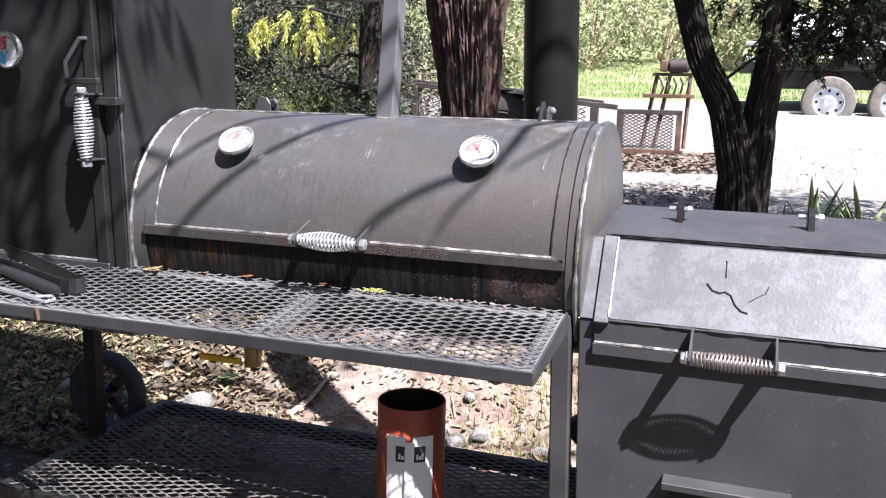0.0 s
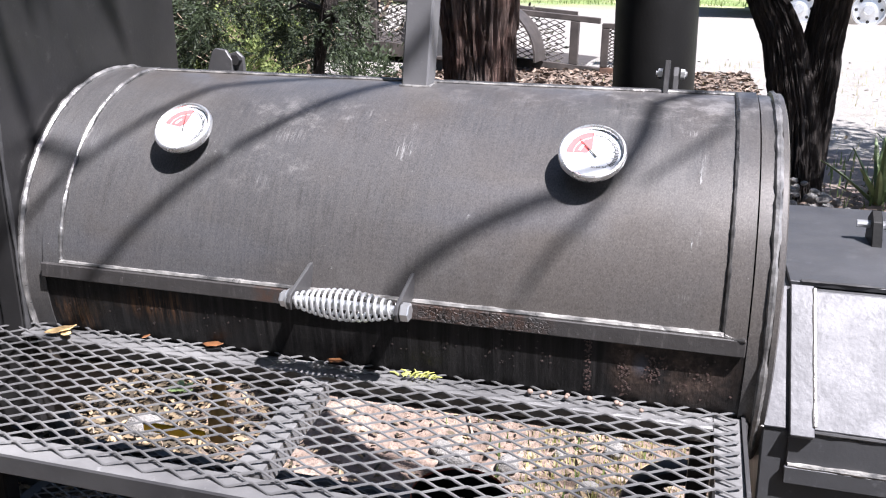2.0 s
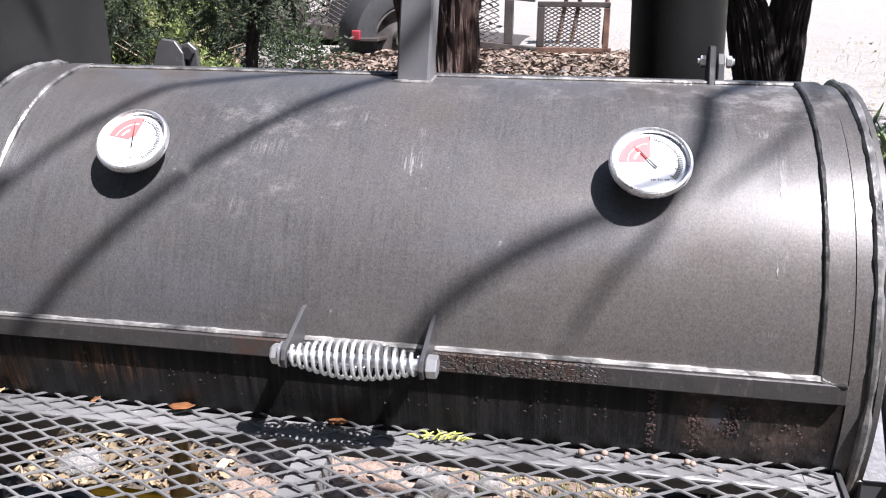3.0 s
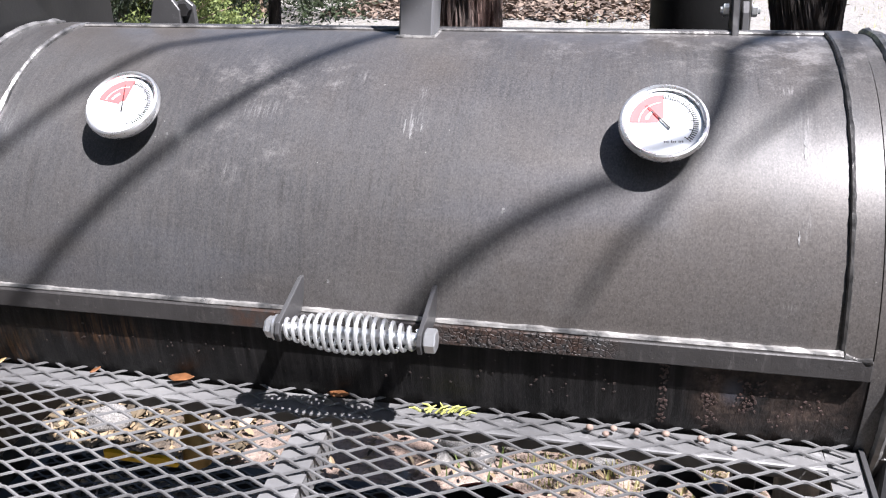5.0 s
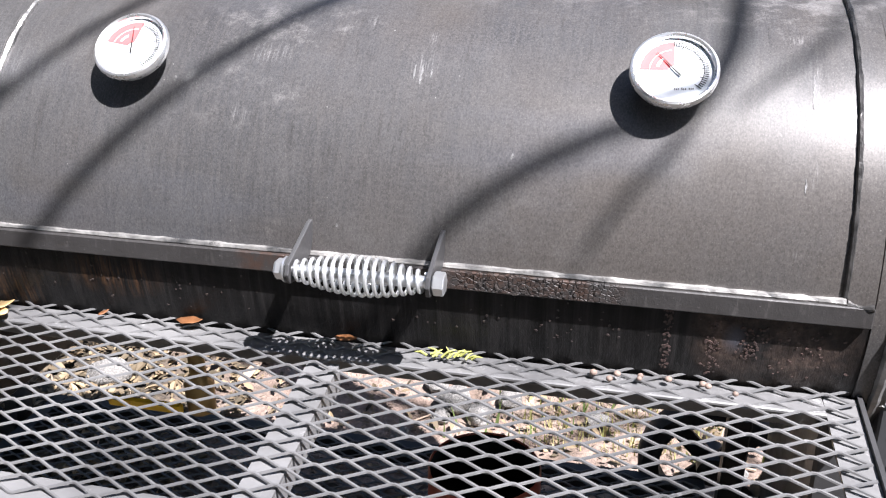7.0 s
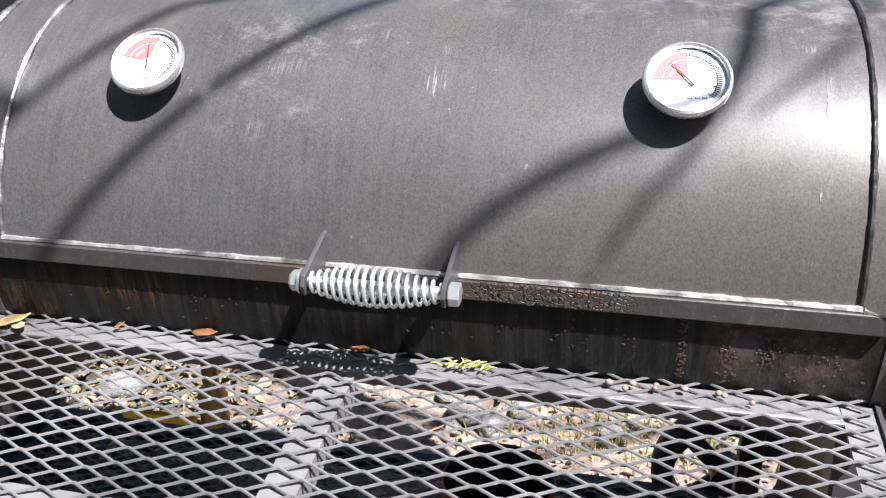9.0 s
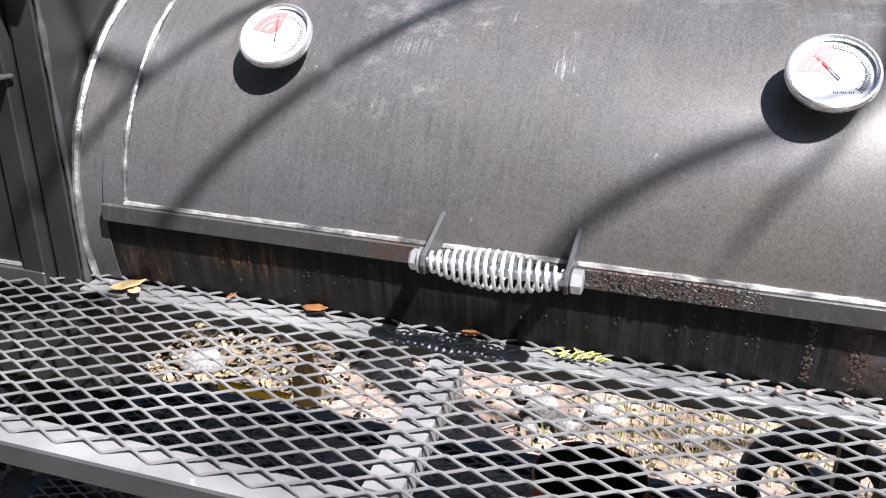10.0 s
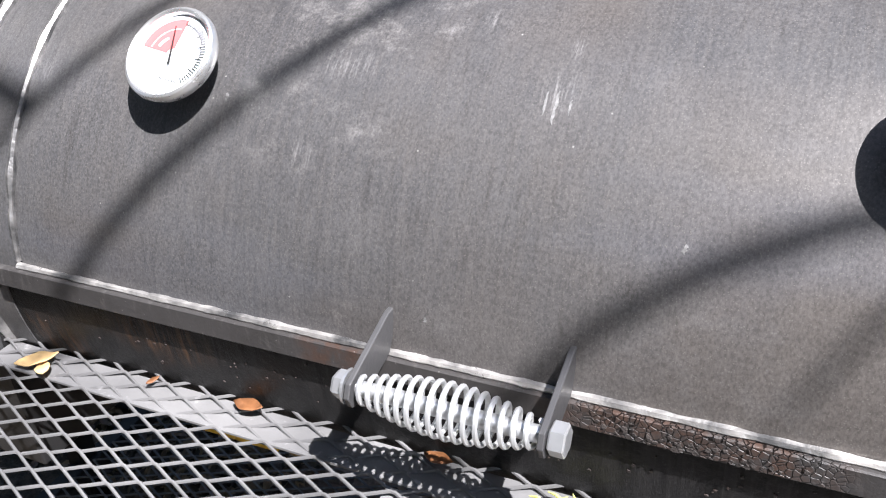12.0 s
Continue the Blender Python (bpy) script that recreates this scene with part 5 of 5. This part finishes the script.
STONES = [stone_mesh(k) for k in range(6)]
rng = np.random.default_rng(5)


def stone(x, y, s, k, label="pale broken limestone stone on the ground"):
    ob = new("stone", STONES[k % 6])
    ob.matrix_world = pose(x, y, height(x, y) + s * 0.40, *rng.uniform(-15, 15, 2), rng.uniform(0, 360)) @ Matrix.Diagonal((s, s, s, 1))
    tagged(ob, label, "stone", "stones on the ground")


stone(-0.905, 0.765, 0.060, 3, "pale grey limestone block behind the lower shelf")
for k in range(46):
    x, y = rng.uniform(-1.6, 0.6), rng.uniform(0.62, 1.5)
    stone(x, y, rng.uniform(0.010, 0.030), k)
for x, y, s in ((-0.10, 0.83, 0.050), (-0.04, 0.80, 0.042), (-0.15, 0.88, 0.036), (0.02, 0.86, 0.038), (0.0, 1.1, 0.034), (-1.15, 0.75, 0.05), (-1.3, 0.9, 0.045), (-1.42, 0.76, 0.04), (-0.62, 1.3, 0.035), (-0.75, 1.22, 0.04)):
    stone(x, y, s, int(x * 100))
for k in range(60):
    q, t = math.sqrt(rng.uniform(0, 1)), rng.uniform(0, math.tau)
    x, y = 0.69 + 0.17 * q * math.cos(t), 1.76 + 0.09 * q * math.sin(t)
    ob = new("stone", STONES[k % 6])
    r_ = rng.uniform(0.012, 0.024)
    ob.matrix_world = pose(x, y, height(x, y) + 0.10 * (1 - q) + 0.005, *rng.uniform(-40, 40, 2), rng.uniform(0, 360)) @ Matrix.Diagonal((r_, r_, r_, 1))
    tagged(ob, "small pale rock in the heap at the tree foot", "stone", "rock heap")


def litter(n, x0, x1, y0, y1, size, seed):
    rg = np.random.default_rng(seed)
    verts, faces = [], []
    for _ in range(n):
        x, y = rg.uniform(x0, x1), rg.uniform(y0, y1)
        z = height(x, y) + rg.uniform(0.004, 0.02)
        s = size * rg.uniform(0.5, 1.4)
        m = pose(x, y, z, *rg.uniform(-35, 35, 2), rg.uniform(0, 360))
        c = rg.uniform(0.1, 0.5)
        o = len(verts)
        for px, py, pz in ((-1, 0, 0), (-0.3, 0.45, c), (0.5, 0.35, c), (1.1, 0, 0), (0.5, -0.35, c), (-0.3, -0.45, c), (0.1, 0, 0)):
            verts.append(tuple(m @ Vector((px * s, py * s, pz * s * 0.5))))
        for a, b in ((0, 1), (1, 2), (2, 3), (3, 4), (4, 5), (5, 0)):
            faces.append((o + a, o + b, o + 6))
    return verts, faces


v, f = litter(19000, -2.6, -0.55, 0.30, 2.3, 0.0135, 31)
tagged(pydata("leaf_litter", v, f, M_LITTER), "dry brown oak leaves lying thick on the ground", "leaf litter", kind="stuff")
v, f = litter(2600, -0.55, 1.0, 0.45, 2.1, 0.010, 34)
tagged(pydata("leaf_litter", v, f, M_LITTER), "sparse dry leaf chips on the bare dirt", "leaf litter", kind="stuff")
v, f = litter(2300, -0.6, 0.62, 1.75, 3.3, 0.013, 33)
tagged(pydata("leaf_litter", v, f, M_MULCH), "dark shredded bark litter between the trees", "leaf litter", kind="stuff")
v, f = litter(5200, -1.5, 0.75, 3.9, 5.2, 0.024, 36)
tagged(pydata("leaf_litter", v, f, M_MULCH), "dark shredded bark litter before the trailer", "leaf litter", kind="stuff")
# these leaves take the dark litter colour in place of the smoker's shade
v, f = litter(1700, -1.5, 1.2, -0.3, 0.6, 0.014, 32)
tagged(pydata("leaf_litter", v, f, M_MULCH), "dry leaves darkened for the shade under the smoker", "leaf litter", kind="stuff")

v, f = litter(260, 0.2, 3.2, 2.2, 7.5, 0.012, 35)
tagged(pydata("leaf_litter", v, f, M_LITTER), "sparse leaf crumbs on the pale caliche yard", "leaf litter", kind="stuff")
twigs = bm_new()
rt = random.Random(77)
for k in range(260):
    x, y, t, l = rt.uniform(-2.2, 0.8), rt.uniform(0.45, 2.2), rt.uniform(0, math.tau), rt.uniform(0.02, 0.09)
    a = Vector((x, y, height(x, y) + 0.006))
    bx_, by_ = x + math.cos(t) * l, y + math.sin(t) * l
    sweep(twigs, [a, Vector((bx_, by_, height(bx_, by_) + rt.uniform(0.004, 0.02)))], [0.0028, 0.0014], 5)
tagged(part("twig_litter", twigs, M_WOOD), "broken grey twigs lying in the leaf litter", "twigs", kind="stuff")

stick = part("stick", sweep(bm_new(), [(-0.60, 0.81, height(-0.60, 0.81) + 0.012), (-0.575, 0.91, height(-0.575, 0.91) + 0.016), (-0.556, 1.03, height(-0.556, 1.03) + 0.012)], [0.013, 0.011, 0.005], 8, squash=0.5), M_WOOD, smooth=True)
tagged(stick, "flat pale broken stick lying on the dirt", "stick")
seedling = thing("seedling", "small green broad-leaved seedling in the leaf litter", "plant")
SX, SY = -0.885, 0.90
SZ = height(SX, SY)
part("stem", sweep(bm_new(), [(SX, SY, SZ - 0.01), (SX + 0.004, SY, SZ + 0.05)], [0.0025, 0.0015], 6), M_AGAVE, seedling)
for k in range(6):
    t = k * 1.05
    d, w = Vector((math.cos(t), math.sin(t), 0.25)), Vector((-math.sin(t), math.cos(t), 0))
    c = Vector((SX + 0.004, SY, SZ + 0.035 + 0.004 * (k % 3)))
    bm = bm_new()
    rim = [c, c + d * 0.014 + w * 0.010, c + d * 0.028 + w * 0.009, c + d * 0.038, c + d * 0.028 - w * 0.009, c + d * 0.014 - w * 0.010]
    top = [bm.verts.new(p + Vector((0, 0, 0.0008))) for p in rim]
    low_ = [bm.verts.new(p) for p in rim]
    bm.faces.new(top)
    bm.faces.new(low_[::-1])
    for i in range(6):
        bm.faces.new((low_[i], low_[(i + 1) % 6], top[(i + 1) % 6], top[i]))
    part("leaf", bm, M_AGAVE, seedling)

# agaves behind the firebox
def agave(x, y, s, seed):
    a = thing("agave", "green agave with narrow pointed leaves", "plant", "agaves")
    rg = random.Random(seed)
    z = height(x, y)
    for k in range(17):
        t, out = rg.uniform(0, math.tau), rg.uniform(0.15, 0.85)
        d = Vector((math.cos(t) * out, math.sin(t) * out, 1.0 - 0.35 * out)).normalized()
        w = d.cross(Vector((0, 0, 1))).normalized()
        n = w.cross(d).normalized()
        length = s * rg.uniform(0.7, 1.15)
        bm = bm_new()
        rows = []
        for i in range(7):
            q = i / 6
            c = Vector((x, y, z)) + d * length * q + n * -0.10 * length * q * q
            ww = s * 0.045 * (0.75 + 0.6 * q) * (1 - q) ** 0.6 + 0.001
            rows.append([bm.verts.new(c - w * ww), bm.verts.new(c + n * ww * 0.35), bm.verts.new(c + w * ww), bm.verts.new(c + n * (ww * 0.35 - 0.004 - 0.01 * (1 - q)))])
        for p, q in zip(rows, rows[1:]):
            for i in range(4):
                bm.faces.new((p[i], p[(i + 1) % 4], q[(i + 1) % 4], q[i]))
        part("leaf", bm, M_AGAVE, a, smooth=True)


agave(0.95, 1.92, 0.27, 1)
agave(1.14, 2.05, 0.27, 2)

# utility trailer with a mesh ramp gate
def flat_mesh(bm, x0, x1, y, z0, z1, lwd, swd, r):
    """Upright expanded mesh in an x-z plane."""
    rows, cols = int((z1 - z0) / swd * 2), int((x1 - x0) / lwd * 2)
    for k in range(rows):
        zc = z0 + swd / 2 * (k + 0.5)
        sweep(bm, [(x0 + c * lwd / 2, y, zc + (1 if (c + k) % 2 else -1) * swd / 4) for c in range(cols + 1)], r, 4)
    return bm


def shell_arc(x, z, r, y0, y1):
    bm = bm_new()
    rows = []
    for k in range(21):
        t = math.pi * k / 20
        rows.append([bm.verts.new((x + q * math.cos(t), y, z + q * math.sin(t))) for q, y in ((r, y0), (r, y1), (r - 0.012, y1), (r - 0.012, y0))])
    for a, b in zip(rows, rows[1:]):
        for k in range(4):
            bm.faces.new((a[k], a[(k + 1) % 4], b[(k + 1) % 4], b[k]))
    return bm


TYP = 5.3
M_LAMP = plain("dusty_red_lens", (0.20, 0.022, 0.030), 0.5, vary=0.3)
tr = thing("utility_trailer", "rusty black utility trailer with expanded-mesh sides", "trailer")


def slanted(bm):
    """The trailer stands a little nose-up."""
    for v in bm.verts:
        v.co.z -= 0.085 * (v.co.x + 0.56) + 0.05
    return bm


for x0, x1, z0, z1 in ((-4.2, -0.255, 1.015, 1.055), (-4.2, -0.225, 0.62, 0.72), (-0.46, -0.40, 0.7205, 1.0145), (-1.95, -1.90, 0.7205, 1.0145), (-3.2, -3.15, 0.7205, 1.0145)):
    part("frame_bar", slanted(box(bm_new(), x0, x1, TYP - 0.03, TYP + 0.03, z0, z1, 0.004)), M_TRAILER, tr)
part("side_mesh", slanted(flat_mesh(bm_new(), -4.1, -0.47, TYP, 0.72, 1.015, 0.075, 0.036, 0.0035)), M_TRAILER, tr, "rusty expanded mesh")
part("far_rail", slanted(box(bm_new(), -4.4, -0.6, TYP + 1.5, TYP + 1.55, 1.00, 1.05, 0.004)), M_TRAILER, tr)
part("deck", slanted(box(bm_new(), -4.2, -0.4, TYP + 0.031, TYP + 1.499, 0.66, 0.69, 0.004)), M_TRAILER, tr, "dark plank deck")
part("marker_lamp", box(bm_new(), -1.34, -1.285, 4.55, 4.59, 0.715, 0.775, 0.006), M_LAMP, tr, "small red marker lamp")
part("lamp_bracket", box(bm_new(), -1.36, -1.18, 4.592, 5.28, 0.705, 0.725, 0.003), M_TRAILER, tr)
gate = part("ramp_gate", box(bm_new(), -0.22, 0.25, TYP - 0.25, TYP - 0.21, 0.915, 0.95, 0.004), M_TRAILER, tr, "mesh ramp gate with rusty frame")
part("gate_bar", box(bm_new(), -0.22, 0.27, TYP - 0.25, TYP - 0.21, 0.60, 0.66, 0.004), M_RUSTY, gate)
part("gate_bar", box(bm_new(), 0.21, 0.25, TYP - 0.25, TYP - 0.21, 0.6605, 0.9145, 0.004), M_RUSTY, gate)
part("gate_bar", box(bm_new(), -0.22, -0.17, TYP - 0.25, TYP - 0.21, 0.6605, 0.9145, 0.004), M_TRAILER, gate)
part("gate_mesh", flat_mesh(bm_new(), -0.17, 0.21, TYP - 0.23, 0.66, 0.915, 0.045, 0.024, 0.0042), M_TRAILER, gate)
part("plank", box(bm_new(), -0.10, 0.46, TYP - 0.45, TYP - 0.27, 0.585, 0.625, 0.004), M_WOOD, tr, "weathered plank at the gate foot")


def road_wheel(parent, x, y, z, r, w, rim, tyre=None, turn=0):
    m = Matrix.Translation((x, y, z)) @ pose(0, 0, 0, 90, 0, turn)
    ty = part("wheel", lathe(bm_new(), [(r * 0.62, -w), (r * 0.80, -w * 1.05), (r * 0.95, -w * 0.95), (r, -w * 0.7), (r, w * 0.7), (r * 0.95, w * 0.95), (r * 0.80, w * 1.05), (r * 0.62, w)], 48, m, True), tyre or M_TYRE, parent, "dusty road tyre", smooth=True)
    part("rim", lathe(bm_new(), [(r * 0.62, w * 0.92), (r * 0.56, w * 0.95), (r * 0.52, w * 0.6), (r * 0.40, w * 0.55), (r * 0.20, w * 0.72), (r * 0.17, w * 0.95), (0, w * 0.95)], 48, m), rim, ty, "pale steel rim", smooth=True)
    # flat black discs stand for the shade inside the rim's holes
    for k in range(8):
        t = k * math.tau / 8
        part("rim_hole_dark", lathe(bm_new(), [(0, 0), (r * 0.06, 0)], 12, m @ Matrix.Translation((r * 0.44 * math.cos(t), r * 0.44 * math.sin(t), w * 0.60))), M_CANIN, ty)
    return ty


road_wheel(tr, -1.16, TYP - 0.32, 0.70, 0.36, 0.16, M_TRAILER, M_RUBBER, 38)
road_wheel(tr, -1.55, TYP + 0.6, 0.76, 0.34, 0.11, M_TRAILER, M_RUBBER)
part("fender", shell_arc(-1.02, 0.69, 0.395, TYP - 0.46, TYP - 0.04), M_TRAILER, tr, "black curved fender")
winch = thing("engine_stand", "small engine on a rusty angle-iron stand beside the gate", "engine")
EY = TYP + 0.55
for x, lean_ in ((-0.02, 0.10), (0.08, 0.10), (0.24, 0.02)):
    part("leg", sweep(bm_new(), [(x - lean_, EY, 0.62), (x, EY, 1.24)], 0.016, 4), M_RUSTY, winch)
part("tray", box(bm_new(), -0.12, 0.28, EY - 0.1, EY + 0.1, 1.04, 1.07, 0.004), M_RUSTY, winch)
part("cross_bar", box(bm_new(), -0.06, 0.26, EY - 0.02, EY + 0.02, 1.215, 1.24, 0.004), M_RUSTY, winch)
part("motor", sweep(bm_new(), [(0.06, EY, 1.29), (0.08, EY, 1.29), (0.21, EY, 1.30), (0.23, EY, 1.30)], [0.035, 0.055, 0.055, 0.03], 16), M_TRAILER, winch, "dusty dark motor", smooth=True)
part("pulley", sweep(bm_new(), [(0.245, EY, 1.30), (0.265, EY, 1.30)], 0.05, 16), M_TRAILER, winch, smooth=True)
part("gear_box", box(bm_new(), 0.00, 0.055, EY - 0.05, EY + 0.05, 1.25, 1.34, 0.008), M_RUSTY, winch)
for k in range(5):
    part("hose", sweep(bm_new(), [(0.02 + 0.05 * k, EY - 0.06, 1.07), (0.04 + 0.05 * k, EY - 0.08, 1.12 + 0.01 * k), (0.0 + 0.055 * k, EY - 0.05, 1.20)], 0.008, 6), M_TRAILER, winch, smooth=True)

# tandem trailer with a white tank
tt = thing("tank_trailer", "dark tandem-axle trailer with a white tank", "trailer")
TY = 12.6
for x in (1.80, 2.70, 3.6):
    road_wheel(tt, x, TY - 0.15, 1.045, 0.37, 0.12, M_ALU)
part("deck", box(bm_new(), 0.5, 8.0, TY, TY + 2.0, 1.50, 1.62, 0.01), M_TRAILER, tt, "dark trailer deck")
part("side_rail", box(bm_new(), 0.6, 8.0, TY - 0.06, TY - 0.001, 1.66, 1.70, 0.01), M_ALU, tt, "galvanised side rail")
part("side_rail", box(bm_new(), 0.6, 8.0, TY - 0.06, TY - 0.001, 1.86, 1.92, 0.01), M_ALU, tt)
part("tank", sweep(bm_new(), [(1.0, TY + 1.0, 2.1), (1.1, TY + 1.0, 2.1), (2.0, TY + 1.0, 2.1), (2.1, TY + 1.0, 2.1)], [0.15, 0.30, 0.30, 0.15], 32), M_TANK, tt, "white painted tank", smooth=True)
part("tool_cabinet", box(bm_new(), 2.2, 8.0, TY + 0.9, TY + 1.9, 1.621, 2.9, 0.02), M_TRAILER, tt, "dark steel cabinet on the deck")
part("underframe", box(bm_new(), 0.7, 7.5, TY + 0.3, TY + 1.7, 1.25, 1.498, 0.01), M_TRAILER, tt)

# distance haze is put into this paler, greyer leaf colour
M_FARBUSH = leaf_mat("haze_paled_far_brush", (0.13, 0.15, 0.06), (0.33, 0.34, 0.18), 0.7, 0.3)
# far bushes and grass
for k, (bx, by, bs) in enumerate(((-7.5, 17, 1.3), (-5.2, 19, 1.5), (-3.4, 22, 1.6), (-1.6, 24, 1.5), (0.3, 22, 1.3), (2.2, 25, 1.7), (4.6, 24, 1.8), (7.0, 23, 1.6), (-9.5, 21, 2.0), (-6.5, 26, 2.2), (-2.0, 30, 2.3), (3.0, 32, 2.4), (-4.2, 14.5, 0.9))):
    b = thing("bush", "grey-green brush on the far slope", "bush", "far brush")
    z = height(bx, by)
    rg = np.random.default_rng(60 + k)
    cs = [(bx + rg.normal(0, 0.55) * bs, by + rg.normal(0, 0.4) * bs, z + abs(rg.normal(0.6, 0.5)) * bs, rg.uniform(0.6, 1.3)) for _ in range(26)]
    v, f = foliage(cs, 130, 0.30 * bs, 0.055, 80 + k)
    pydata("crown", v, f, M_FARBUSH, b)
    for i in range(6):
        part("stem", sweep(bm_new(), [(bx + rg.normal(0, 0.1), by, z - 0.05), (bx + rg.normal(0, 0.5) * bs, by + rg.normal(0, 0.3), z + 0.9 * bs), (bx + rg.normal(0, 0.8) * bs, by, z + 1.5 * bs)], [0.05, 0.035, 0.012], 5), M_WOOD, b)


def grass(n, x0, x1, y0, y1, size, seed):
    rg = np.random.default_rng(seed)
    verts, faces = [], []
    for _ in range(n):
        x, y = rg.uniform(x0, x1), rg.uniform(y0, y1)
        z, t, s = height(x, y), rg.uniform(0, math.tau), size * rg.uniform(0.5, 1.4)
        c, q = math.cos(t), math.sin(t)
        o = len(verts)
        verts += [(x - c * s * 0.08, y - q * s * 0.08, z - 0.01), (x + c * s * 0.08, y + q * s * 0.08, z - 0.01), (x + q * s * rg.uniform(-0.5, 0.5), y - c * s * rg.uniform(-0.5, 0.5), z + s)]
        faces.append((o, o + 1, o + 2))
    return verts, faces


v, f = grass(16000, -12, 7, 15, 22, 0.09, 41)
tagged(pydata("grass", v, f, M_GRASS), "bright green grass on the far slope", "grass", kind="stuff")
M_STRAW = leaf_mat("dry_grass_blades", (0.24, 0.25, 0.07), (0.62, 0.55, 0.30), 0.7, 0.3)
v, f = grass(1500, 0.05, 0.5, 0.74, 1.2, 0.03, 43)
tagged(pydata("grass", v, f, M_STRAW), "short straw-coloured dry grass behind the smoker", "grass", kind="stuff")
v, f = grass(800, -0.4, 2.6, 1.6, 6.5, 0.035, 44)
tagged(pydata("grass", v, f, M_STRAW), "thin dry grass on the pale ground", "grass", kind="stuff")
v, f = grass(1500, -2.1, -1.25, 0.30, 1.15, 0.045, 45)
tagged(pydata("grass", v, f, M_GRASS), "low green weeds in the shade beside the smoker", "weeds", kind="stuff")
v, f = grass(700, -0.2, 1.0, 0.7, 2.6, 0.05, 42)
tagged(pydata("grass", v, f, M_GRASS), "thin short grass on the bank", "grass", kind="stuff")


# ---- small things on the shelf ----
def fallen_leaf(x, y, s, turn, mat, label, curl=0.28):
    bm = bm_new()
    m = pose(x, y, shelf_z(y) + 0.006, 8, -10, turn)
    rows = []
    for i in range(9):
        q = i / 8
        w = s * 0.21 * math.sin(math.pi * min(1, q * 0.96 + 0.03)) ** 1.15
        rows.append([bm.verts.new(m @ Vector(((q - 0.5) * s, k * w, abs(k) * w * curl * (1 + 0.35 * math.sin(5 * q + k)) + 0.3 * s * (q - 0.5) ** 2 + 0.015 * s * math.sin(14 * q)))) for k in (-1, 0, 1)])
    for a, b in zip(rows, rows[1:]):
        for k in (0, 1):
            bm.faces.new((a[k], b[k], b[k + 1], a[k + 1]))
    ob = part("fallen_leaf", bm, mat, None, smooth=True)
    sol = ob.modifiers.new("thickness", "SOLIDIFY")
    sol.thickness = 0.0008
    tagged(ob, label, "leaf", "leaves on the shelf")


M_ORANGE = plain("orange_brown_leaf", (0.17, 0.070, 0.026), 0.6, vary=0.45, scale=60)
M_SPRIG = plain("yellow_green_sprig", (0.36, 0.37, 0.10), 0.65, vary=0.25, scale=80)
M_BERRY = plain("grey_brown_berry", (0.22, 0.16, 0.13), 0.7, vary=0.4, scale=120)
M_PALE = plain("pale_yellow_leaf", (0.55, 0.38, 0.18), 0.65, vary=0.25, scale=60)
fallen_leaf(-0.193, -0.055, 0.032, -8, M_ORANGE, "curled orange-brown dead leaf on the shelf mesh")
fallen_leaf(-0.030, -0.055, 0.026, -12, M_ORANGE, "curled orange-brown dead leaf on the shelf mesh")
fallen_leaf(-0.405, -0.068, 0.040, 30, M_PALE, "pale yellow dead leaf on the shelf mesh")
fallen_leaf(-0.392, -0.075, 0.030, -40, M_PALE, "pale yellow dead leaf on the shelf mesh")
fallen_leaf(-0.288, -0.056, 0.012, 60, M_ORANGE, "small dry leaf curl on the shelf mesh")
rq = random.Random(8)
for k in range(9):
    x = rq.choice((0.22, 0.25, 0.28, 0.30, 0.33)) + rq.uniform(-0.018, 0.018)
    y = -0.060 - rq.uniform(0, 0.012)
    bm = bm_new()
    bmesh.ops.create_icosphere(bm, subdivisions=2, radius=rq.uniform(0.0022, 0.0036), matrix=Matrix.Translation((x, y, shelf_z(y) + 0.0055)) @ Matrix.Diagonal((1, 0.9, 0.85, 1)))
    tagged(part("dry_berry", bm, M_BERRY, None, smooth=True), "small round dry juniper berry on the shelf mesh", "berry", "berries on the shelf")
sprig = thing("juniper_sprig", "yellow-green juniper sprig on the shelf mesh", "sprig")
rg = random.Random(3)
for k in range(16):
    a = Vector((0.052 + 0.0028 * k, -0.063 + rg.uniform(-0.004, 0.004), shelf_z(-0.063) + 0.005))
    t = rg.uniform(-1.1, 1.1) + (math.pi if k % 4 == 0 else 0)
    b = a + Vector((math.cos(t) * 0.011, math.sin(t) * 0.008, rg.uniform(0.0, 0.008)))
    part("scale_twig", sweep(bm_new(), [a, (a + b) / 2 + Vector((0, 0, 0.002)), b], [0.0013, 0.0011, 0.0004], 5), M_SPRIG, sprig)
